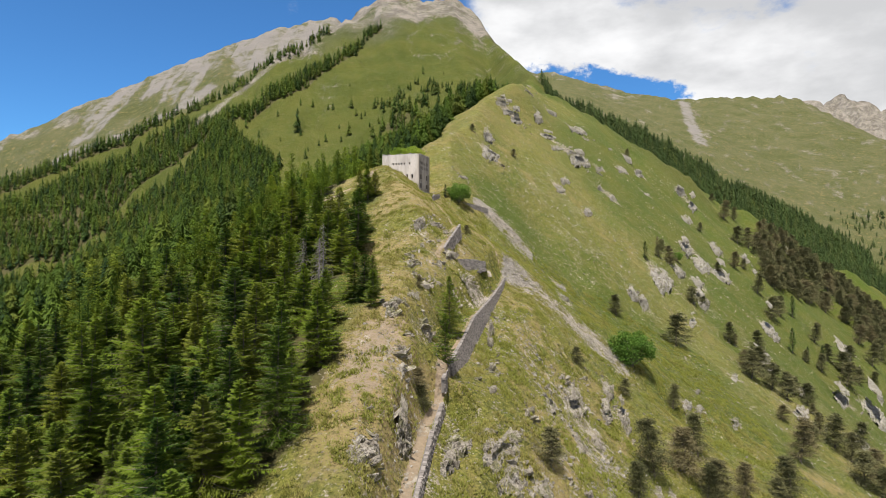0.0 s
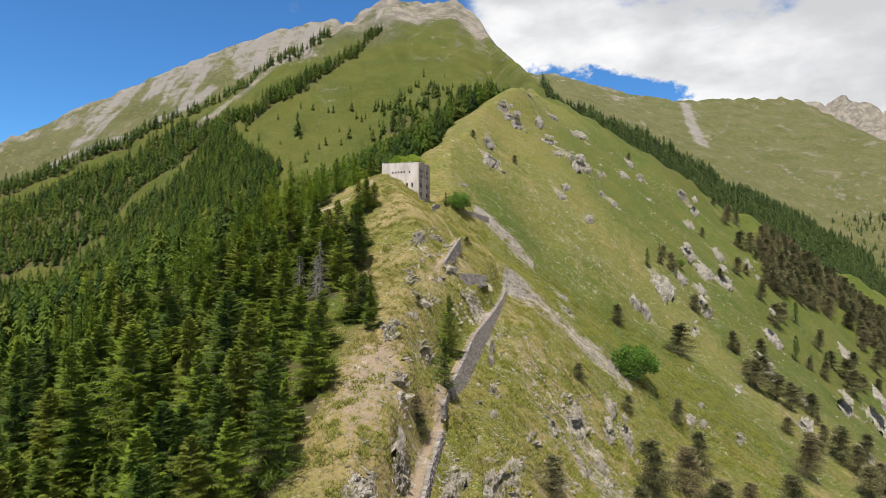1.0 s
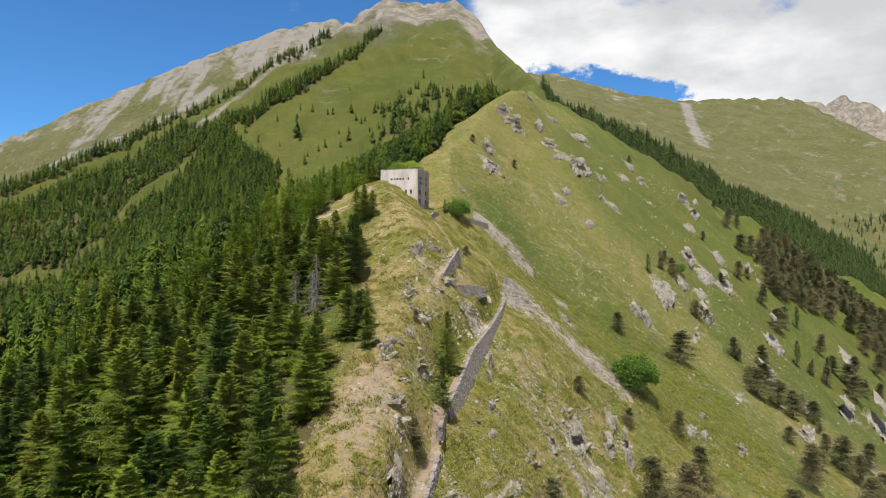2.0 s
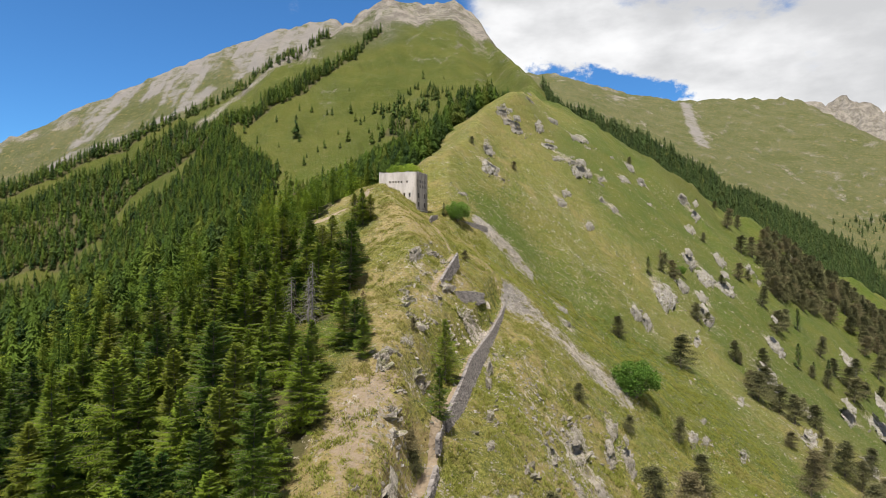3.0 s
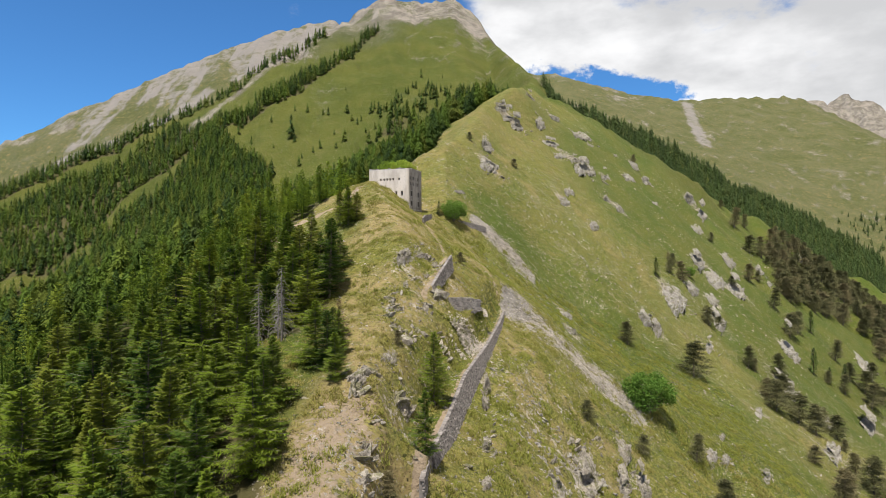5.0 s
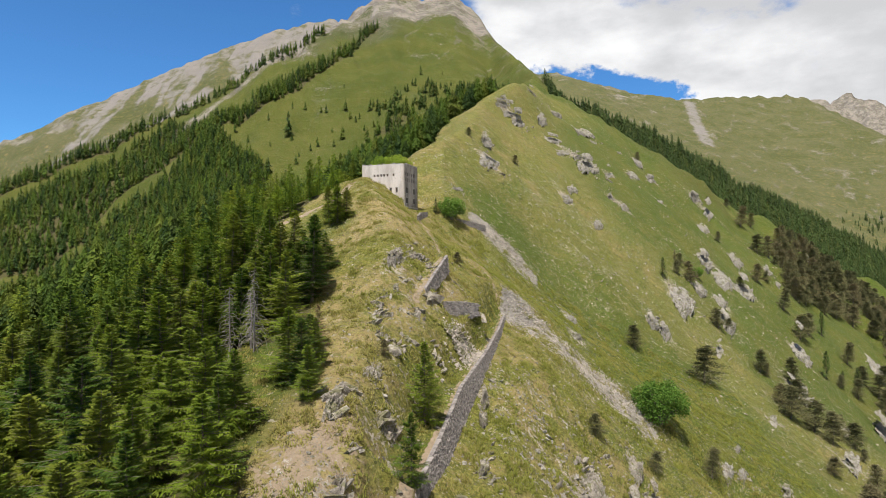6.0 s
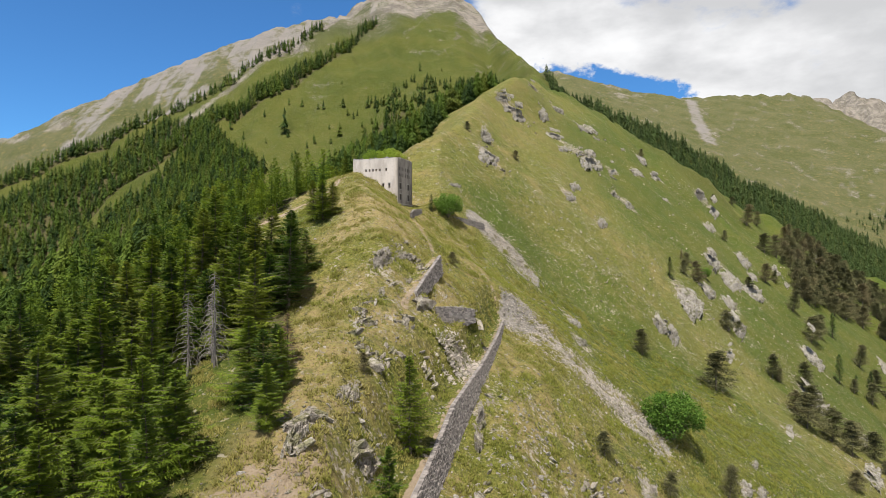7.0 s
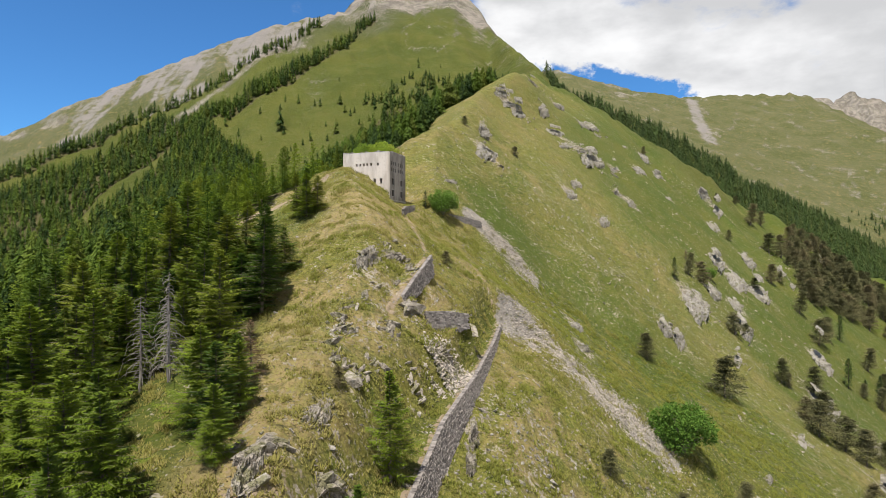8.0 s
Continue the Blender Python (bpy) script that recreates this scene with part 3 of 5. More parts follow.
def masks(x, y, z, slope):
    r = np.hypot(x, y)
    near = 1 - ease(r, 300, 600)
    lumps = fractal(x, y, 90, 4, 71)
    rock = rocky(x, y) * 0.85 + 0.14 * near
    # the great mountain: a stony top, stony ribs
    mount = ease(r, 560, 640) * (1 - ease(r, 1150, 1300)) * (x < 260)
    rock = rock + mount * (0.85 * ease(z + 50 * lumps + 0.12 * x, 375, 465) + 0.5 * ease(np.abs(fractal(x, y, 70, 4, 73)), 0.16, 0.02) * ease(z, 210, 320) * 0.9
                           + 0.6 * patch(x, y, -165, 700, 40, 60) * ease(lumps, -0.3, 0.4) + 0.4 * ease(fractal(x, y, 50, 5, 77), 0.25, 0.75) * ease(z, 250, 330) + 0.75 * (1 - ease(off_line(x, y, [(-305, 712), (-273, 775), (-235, 826), (-190, 895), (-150, 965), (-100, 1000)]) + 6 * lumps, 5, 20)))
    grey = ease(r, 1150, 1300) * (x < -60) * (y < 2300)
    strip = fractal(x + 0.08 * y, 0.2 * y, 55, 5, 79, 0.6)
    rim = np.interp(x, [p[0] for p in GREY], [p[2] for p in GREY])
    scree = grey * np.clip(ease(130 * strip + 0.5 * (rim - 380) - (rim - z), -90, 70) * 0.64 + 0.45 * ease(fractal(x + 0.08 * y, 0.1 * y, 30, 4, 87), 0.2, 0.5) * ease(rim - z, 330, 200) * ease(rim, 400, 580), 0, 1)
    scree = scree + grey * 0.8 * (1 - ease(off_line(x, y, [(-870, 1312), (-778, 1339), (-730, 1371), (-640, 1440), (-600, 1520)]) + 12 * lumps, 3, 17))
    rock = rock + grey * 0.8 * (1 - ease(off_line(x, y, [(-1057, 1479), (-1000, 1467), (-950, 1500)]) + 14 * lumps, 6, 24)) + grey * 0.7 * ease(z - rim + 26 * lumps, -34, 0)
    east = ease(r, 1500, 1900) * (x > 200)
    rock = rock + east * 0.9 * patch(x, y, 745, 2540, 55, 190) * ease(fractal(x, y, 60, 4, 85), -0.5, 0.3) + 0.7 * east * patch(x, y, 514, 2658, 50, 60)
    rock = rock + east * (ease(r, 3050, 3300) * 0.95 + 0.6 * ease(fractal(x, y, 34, 4, 83), 0.5, 0.9))
    scree = scree + east * 0.9 * (1 - ease(off_line(x, y, CHUTE), 10, 34))
    for line, wide in zip(SCREES, (5.0, 5.6)):
        scree = scree + 1.1 * (1 - ease(off_line(x, y, line), wide * 0.6, wide * 1.5))
    dirt = 0.95 * (1 - ease(off_line(x, y, PATH), 0.45, 1.1)) * (y < 120) + 0.55 * (1 - ease(off_line(x, y, PATH), 0.3, 0.9)) * (y >= 120)
    dirt = dirt + 0.6 * (1 - ease(off_line(x, y, UPPER_PATH), 0.4, 1.0))
    dirt = dirt + 0.95 * (1 - ease(off_line(x, y, TRACK), 1.2, 2.6)) + 0.7 * patch(x, y, -11, 97, 6, 30) * (0.8 + 0.8 * value(x, y, 7, 91))
    dry = 0.9 * patch(x, y, -12, 95, 8, 40) + 0.35 * patch(x, y, -10, 205, 14, 30) + 0.22 * patch(x, y, 25, 118, 22, 42) + 0.36 * patch(x, y, -12, 172, 10, 40) * (0.9 + 0.6 * value(x, y, 9, 93)) + 0.27 * near + 0.3 * mount * ease(z, 310, 430) + 0.15 * grey + 0.1 * east
    dry = dry + 0.1 * patch(x, y, 30, 350, 40, 70) - 0.28 * ease(r, 210, 300)
    dry = dry + 0.12 * patch(x, y, 62, 296, 22, 34) + 0.08 * patch(x, y, 75, 375, 22, 40) + 0.3 * patch(x, y, 110, 190, 40, 40)
    lush = 0.8 * (1 - ease(off_line(x, y, [(-31, 128), (-26, 123), (-17, 104)]), 4, 8))
    lush = lush + 0.9 * patch(x, y, 190, 350, 50, 80) + 0.8 * patch(x, y, 120, 430, 35, 70) + 0.6 * patch(x, y, 25, 270, 14, 22) + 0.35 * patch(x, y, 9, 95, 8, 25) + 0.7 * patch(x, y, 65, 245, 45, 70) + 0.8 * ease(-x, 45, 80) * (1 - ease(r, 900, 1000)) + 0.8 * ease(x, 230, 300) * (1 - ease(r, 1200, 1400)) + 0.9 * ease(x, 105, 190) * ease(y, 240, 320) * (1 - ease(r, 520, 640))
    lush = lush + 0.55 * patch(x, y, -32, 190, 12, 26)
    lush = lush + 0.7 * patch(x, y, 390, 600, 90, 110) + 0.75 * mount + 0.3 * east + 0.9 * (1 - ease(off_line(x, y, [p[:2] for p in SPUR_WOOD]), 75, 105)) + 0.3 * ease(r, 260, 460) * (1 - ease(r, 560, 640)) + 0.2 * grey
    lush = lush + 0.5 * patch(x, y, 95, 205, 50, 45) + 0.7 * patch(x, y, -30, 135, 14, 25) + 0.6 * patch(x, y, -80, 620, 90, 60) 
    rock = rock * ease(off_line(x, y, [(-31, 128), (-26, 123), (-17, 104)]), 3, 8)
    d, _, _, past = beside(x, y, WALL_LONG, LONG_HEIGHT)
    verge = ease(d, -5.5, -3.5) * (d < -0.4) * (1 - ease(past, 0, 4))
    rock, lush, dry = rock * (1 - verge), lush + 0.4 * verge, dry * (1 - verge)
    return dict(shade_litter=wood(x, y) * (r < 1000) * ease(y, 50, 75), meadow=mount * 1.0, alpine=np.clip(grey + 0.85 * ease(r, 1000, 1250) * (x > 200) + 0.9 * mount * ease(z + 60 * lumps, 340, 460), 0, 1), near=1 - 0.7 * ease(r, 470, 780), rock=rock, scree=scree, dirt=dirt, dry=np.clip(dry - 0.6 * lush, 0, 1), lush=np.clip(lush, 0, 1))


def build_ground():
    """One sheet out to the horizon: fine ahead of the camera, coarse elsewhere, with rings that widen outwards."""
    fine = np.linspace(-50, 50, 640)
    turn = np.radians(np.r_[fine, np.linspace(52, 308, 70)])
    rings = np.r_[np.geomspace(0.3, 60, 20)[:-1], np.geomspace(60, 520, 330)[:-1], np.geomspace(520, 1300, 110)[:-1], np.geomspace(1300, 4700, 120)]
    a, r = np.meshgrid(turn, rings)
    x, y = r * np.sin(a), r * np.cos(a)
    z = ground(x, y)
    z = np.where(r > 4400, np.minimum(z, 500), z)
    m, n = len(rings), len(turn)
    i, j = np.meshgrid(np.arange(m - 1), np.arange(n), indexing="ij")
    k = (j + 1) % n
    faces = np.stack([i * n + j, i * n + k, (i + 1) * n + k, (i + 1) * n + j], -1).reshape(-1, 4)
    verts = np.stack([x, y, z], -1).reshape(-1, 3)
    me = mesh_of("ground", verts, faces, GROUND, smooth=True)
    for name, v in masks(x, y, z, None).items():
        me.attributes.new(name, "FLOAT", "POINT").data.foreach_set("value", np.clip(v, -1, 2).astype(np.float32).ravel())
    return tagged(new("ground", me), "steep grassy mountain ground with rock, scree and worn paths", "ground", kind="structure")


build_ground()


# ---- the fort ----
def panel(length, height, thick, holes, low=None):
    """A wall in the x-z plane from 0 to length, its face at y = 0 and its back at y = thick, pierced by holes (x, z, wide, high)."""
    xs = sorted({0.0, length, *(round(v, 3) for h in holes for v in (h[0] - h[2] / 2, h[0] + h[2] / 2))})
    zs = sorted({0.0, height, *(round(v, 3) for h in holes for v in (h[1] - h[3] / 2, h[1] + h[3] / 2))})
    solid = {}
    for i in range(len(xs) - 1):
        for k in range(len(zs) - 1):
            cx, cz = (xs[i] + xs[i + 1]) / 2, (zs[k] + zs[k + 1]) / 2
            solid[i, k] = not any(abs(cx - h[0]) < h[2] / 2 and abs(cz - h[1]) < h[3] / 2 for h in holes)
    bm = bmesh.new()
    quad = lambda *c: bm.faces.new([bm.verts.new(v) for v in c])  # noqa: E731
    for (i, k), full in solid.items():
        x0, x1, z0, z1 = xs[i], xs[i + 1], zs[k], zs[k + 1]
        if full:
            quad((x0, 0, z0), (x1, 0, z0), (x1, 0, z1), (x0, 0, z1))
            quad((x0, thick, z1), (x1, thick, z1), (x1, thick, z0), (x0, thick, z0))
        for di, dk, ends in ((-1, 0, ((x0, z0), (x0, z1))), (1, 0, ((x1, z1), (x1, z0))), (0, -1, ((x1, z0), (x0, z0))), (0, 1, ((x0, z1), (x1, z1)))):
            if full and not solid.get((i + di, k + dk), False):
                (ax, az), (bx, bz) = ends
                quad((ax, 0, az), (ax, thick, az), (bx, thick, bz), (bx, 0, bz))
    bmesh.ops.remove_doubles(bm, verts=bm.verts, dist=0.001)
    return bm


def box(bm, lo, hi, wobble=0.0, rng=random):
    c = [(x, y, z) for x in (lo[0], hi[0]) for y in (lo[1], hi[1]) for z in (lo[2], hi[2])]
    v = [bm.verts.new([q + rng.uniform(-wobble, wobble) for q in p]) for p in c]
    for f in ((0, 1, 3, 2), (4, 6, 7, 5), (0, 4, 5, 1), (2, 3, 7, 6), (0, 2, 6, 4), (1, 5, 7, 3)):
        bm.faces.new([v[i] for i in f])


def build_fort():
    rng = random.Random(5)
    fort = thing("fort", "square pale stone fort with loopholes and an overgrown roof", "fort", at=(-9.9, 233, 83.0), turn=-20)
    # local axes: the corner tower edge at the origin, the broad face runs along -x, the narrow one along +y
    wide, deep, tall, r = 15.6, 12.5, 14.9, 1.1
    z = lambda down: tall - down  # noqa: E731
    slits = [(s, z(3.75), 0.62, 0.85) for s in (3.6, 5.9, 7.2, 8.4, 9.6, 10.9)]
    mids = [(s, z(8.9), 0.75, 1.5) for s in (2.5, 4.7, 6.8, 8.8)]
    lows = [(2.5, z(12.4), 0.65, 1.4)]
    front = part("front_wall", panel(wide - r, tall, 0.9, [(wide - s, h, w, t) for s, h, w, t in slits + mids + lows]), PLASTER, fort, "weathered pinkish plaster wall")
    front.matrix_basis = pose(-wide, 0, 0)
    loops = [(s, z(d), 0.66, 1.2) for d in (3.3, 5.3) for s in (2.2, 3.6, 5.0, 7.2, 8.7, 10.2)]
    wins = [(s, z(d), 1.3, 1.95) for d in (8.9, 12.4) for s in (3.1, 9.3)]
    side = part("side_wall", panel(deep - r, tall, 0.9, [(s - r, h, w, t) for s, h, w, t in loops + wins] + [(0.25, z(12.6), 0.28, 1.5)]), MASONRY, fort, "bare grey masonry wall")
    side.matrix_basis = pose(0, r, 0, 0, 0, 90)
    back = part("back_wall", panel(wide, tall, 0.8, []), MASONRY, fort)
    back.matrix_basis = pose(0, deep, 0, 0, 0, 180)
    west = part("west_wall", panel(deep - 1.7, tall, 0.8, []), MASONRY, fort)
    west.matrix_basis = pose(-wide, deep - 0.8, 0, 0, 0, -90)
    # rounded corner
    bm = bmesh.new()
    steps = 10
    for k in range(steps):
        a, b = (math.pi / 2 * q / steps for q in (k, k + 1))
        outer = [(-r + r * math.sin(q), r - r * math.cos(q)) for q in (a, b)]
        inner = [(-r + 0.2 * math.sin(q), r - 0.2 * math.cos(q)) for q in (a, b)]
        for (p, q), flip in ((outer, False), (inner, True)):
            f = [(*p, 0), (*q, 0), (*q, tall), (*p, tall)]
            bm.faces.new([bm.verts.new(v) for v in (f[::-1] if flip else f)])
        bm.faces.new([bm.verts.new(v) for v in ((*outer[0], tall), (*outer[1], tall), (*inner[1], tall), (*inner[0], tall))])
    part("rounded_corner", bm, PLASTER, fort)
    # roof, plinth and cordon; near-black floors and screens stand in for dark rooms
    bm = bmesh.new()
    box(bm, (-wide + 0.82, 0.92, tall - 1.1), (-0.92, deep - 0.82, tall - 0.7))
    part("roof_slab", bm, GRASSROOF, fort, "grass-grown flat roof")
    for h in (tall - 6.9, tall - 10.9):
        bm = bmesh.new()
        box(bm, (-wide + 0.82, 0.92, h), (-0.92, deep - 0.82, h + 0.3))
        part("inner_floor", bm, DARKROOM, fort)
    bm = bmesh.new()
    box(bm, (-6, 0.95, 0.2), (-5.6, deep - 0.85, tall - 1.2))
    part("cross_wall", bm, DARKROOM, fort)
    # more near-black screens, added close behind the openings to blacken them
    for lo, hi in (((-2.2, 0.95, 0.2), (-2.0, deep - 0.85, tall - 1.2)), ((-wide + 0.85, 2.2, 0.2), (-2.25, 2.4, tall - 1.2))):
        bm = bmesh.new()
        box(bm, lo, hi)
        part("cross_wall", bm, DARKROOM, fort)
    for name, h0, h1, out in (("cordon", 0.05, 0.42, 0.16), ("plinth", -3.2, 0.03, 0.06)):
        bm = bmesh.new()
        box(bm, (-wide, -out, h0), (-r * 0.4, 0.4, h1), 0.015, rng)
        box(bm, (-0.4, r * 0.4, h0), (out, deep + out, h1), 0.015, rng)
        box(bm, (-r, -out * 0.7, h0), (out * 0.7, r, h1), 0.015, rng)
        # the plinth's darker stone paints in the shadow below the cordon
        part(name, bm, SILL if name == "cordon" else MASONRY, fort)
    # stone surrounds of the larger openings
    for host, run, things in (("front", wide, mids + lows), ("side", 0, wins)):
        for s, h, w, t in things:
            for name, lo, hi in (("window_sill", (-w / 2 - 0.14, -0.05, -t / 2 - 0.16), (w / 2 + 0.14, 0.2, -t / 2)), ("lintel", (-w / 2 - 0.14, -0.04, t / 2), (w / 2 + 0.14, 0.2, t / 2 + 0.2))):
                bm = bmesh.new()
                box(bm, lo, hi, 0.012, rng)
                ob = part(name, bm, SILL, fort)
                ob.matrix_basis = pose(-s, 0, h) if host == "front" else pose(0, s, h, 0, 0, 90)
    # broken parapet: loose coping stones, with gaps
    def coping(length, m):
        s = 0.1
        while s < length - 0.5:
            w = rng.uniform(0.35, 0.9)
            if rng.random() < 0.72:
                bm = bmesh.new()
                box(bm, (0, -0.05, -0.05), (w - 0.04, rng.uniform(0.5, 0.85), rng.uniform(0.06, 0.42)), 0.05, rng)
                ob = part("coping_stone", bm, MASONRY if rng.random() < 0.5 else SILL, fort)
                ob.matrix_basis = m @ pose(s, 0, tall)
            s += w
    coping(wide - r, pose(-wide, 0, 0))
    coping(deep - r, pose(0, r, 0, 0, 0, 90))
    return fort


n = Nodes("grassy_roof")
GRASSROOF = n.finish(n.mix(n.noise(1.5), (0.1, 0.13, 0.03), (0.2, 0.18, 0.08)), 0.95, n.bump(n.noise(3), 0.6, 0.2))
build_fort()


# ---- dry-stone walls ----
def block_mesh(seed):
    """A rough wall stone one metre in size."""
    rng = random.Random(seed)
    bm = bmesh.new()
    box(bm, (-0.5, -0.5, -0.5), (0.5, 0.5, 0.5), 0.07, rng)
    bmesh.ops.bevel(bm, geom=bm.edges[:], offset=0.07, segments=1, affect="EDGES")
    bmesh.ops.recalc_face_normals(bm, faces=bm.faces)
    me = bpy.data.meshes.new("stone")
    bm.to_mesh(me)
    bm.free()
    me.materials.append(WALLSTONE)
    return me


BLOCKS = [block_mesh(60 + k) for k in range(8)]


def dry_wall(name, label, line, heights, thick=0.7, batter=0.22, seed=1, stone=(0.3, 0.7), course=0.24, single=0):
    """A dry-stone retaining wall along line (x, y, z of its top), its face on the right: stones before a core, the first ones single."""
    rng = random.Random(seed)
    wall = thing(name, label, "stone wall")
    bm, core, laid = bmesh.new(), bmesh.new(), 0
    for k in range(len(line) - 1):
        a, b = Vector(line[k]), Vector(line[k + 1])
        flat = Vector((b.x - a.x, b.y - a.y, 0))
        length = flat.length
        u = flat.normalized()
        out = Vector((u.y, -u.x, 0))
        rise = (b.z - a.z) / length
        h0, h1 = heights[k] + 0.9, heights[k + 1] + 0.9
        at = lambda s, d, q: a + u * s + out * d + Vector((0, 0, rise * s - q))  # noqa: E731
        c = [at(s, d, q) for s, h in ((0, h0), (length, h1)) for d, q in ((-thick, 0.08), (-0.1, 0.08), (-0.1 + batter * h, h), (-thick, h))]
        v = [core.verts.new(p) for p in c]
        for f in ((0, 1, 2, 3), (4, 7, 6, 5), (0, 4, 5, 1), (1, 5, 6, 2), (3, 2, 6, 7), (0, 3, 7, 4)):
            core.faces.new([v[i] for i in f])
        q = 0.0
        while q < max(h0, h1):
            s = rng.uniform(-0.3, 0)
            while s < length:
                w, e = rng.uniform(*stone), rng.uniform(0.8, 1.15) * course
                if q < h0 + (h1 - h0) * s / length:
                    d = batter * q + rng.uniform(-0.06, 0.07)
                    depth = thick * 0.75 if q < course else 0.3
                    if laid < single:
                        p = at(s + w / 2, d - depth / 2, q + e / 2)
                        turned = Matrix((u, -out, (0, 0, 1))).transposed().to_4x4()
                        tip = Euler((rng.gauss(0, 0.05), math.atan(-rise) + rng.gauss(0, 0.04), rng.gauss(0, 0.06))).to_matrix().to_4x4()
                        child("stone", BLOCKS[rng.randrange(8)], wall).matrix_basis = Matrix.Translation(p) @ turned @ tip @ Matrix.Diagonal((w - 0.03, depth, e + 0.01, 1))
                        laid += 1
                        s += w
                        continue
                    pts = [at(s + ds, d + dd, q + dq + rng.uniform(-0.02, 0.02)) for ds in (0.02, w - 0.02) for dd in (-depth, 0) for dq in (e - 0.02, -0.02)]
                    pts = [p + Vector([rng.uniform(-0.04, 0.04) for _ in range(3)]) for p in pts]
                    v = [bm.verts.new(p) for p in pts]
                    for f in ((0, 1, 3, 2), (4, 6, 7, 5), (0, 4, 5, 1), (2, 3, 7, 6), (0, 2, 6, 4), (1, 5, 7, 3)):
                        bm.faces.new([v[i] for i in f])
                s += w
            q += course
    part("core", core, WALLSTONE, wall)
    tagged(part("stone_facing", bm, WALLSTONE, wall), kind="stuff")
    return wall


dry_wall("terrace_wall", "long grey dry-stone retaining wall climbing beside a path", WALL_LONG, LONG_HEIGHT, seed=2, single=300)
dry_wall("terrace_wall", "low grey dry-stone wall edging a dirt path", WALL_LOW, LOW_HEIGHT, seed=3, batter=0.15, single=240)
dry_wall("terrace_wall", "ruined dry-stone wall end of pale stacked stones", [(0.4, 98.5, 38.4), (1.2, 104.8, 39.7)], [1.6, 2.4], seed=4, batter=0.05, stone=(0.4, 0.9))
dry_wall("terrace_wall", "upper dry-stone retaining wall below the fort", WALL_UPPER, UPPER_HEIGHT, seed=5, batter=0.1)
dry_wall("terrace_wall", "square dry-stone retaining wall of a ruined platform", WALL_SQUARE, SQUARE_HEIGHT, seed=6, batter=0.08)
dry_wall("terrace_wall", "short dry-stone wall at the head of a scree", [(8.5, 246, 79.6), (13, 248.2, 78.8), (19, 252.5, 77.4)], [1.4, 1.6, 1.2], seed=7, batter=0.08)
dry_wall("terrace_wall", "crumbled stub of stone wall near the fort", [(-3.4, 206, 78.4), (-3.2, 212, 79.6), (-1.2, 217, 80.2)], [0.9, 1.1, 0.4], thick=0.5, seed=8, batter=0.05)


# ---- trees ----
def sticks(verts, faces, path, radii, sides=5):
    """Adds a tapered limb along path to the lists of a mesh of triangles."""
    base = len(verts)
    for k, p in enumerate(path):
        ahead = (path[min(k + 1, len(path) - 1)] - path[max(k - 1, 0)]).normalized()
        u = ahead.orthogonal().normalized()
        w = ahead.cross(u)
        for s in range(sides):
            a = 2 * math.pi * s / sides
            verts.append(p + (u * math.cos(a) + w * math.sin(a)) * radii[k])
    for k in range(len(path) - 1):
        for s in range(sides):
            i, j = base + k * sides + s, base + k * sides + (s + 1) % sides
            faces.append((i, j, j + sides))
            faces.append((i, j + sides, i + sides))


def leaf(verts, faces, at, along, wide, length, rng):
    side = along.cross(Vector((rng.uniform(-1, 1), rng.uniform(-1, 1), rng.uniform(0.2, 1)))).normalized() * wide / 2
    k = len(verts)
    verts.extend((at - side, at + side, at + along * length))
    faces.append((k, k + 1, k + 2))


def frond(verts, faces, at, along, way, wide, length):
    """A flat spray of needles whose foot lies along a bough."""
    k = len(verts)
    verts.extend((at - along * wide / 2, at + along * wide / 2, at + way * length))
    faces.append((k, k + 1, k + 2))


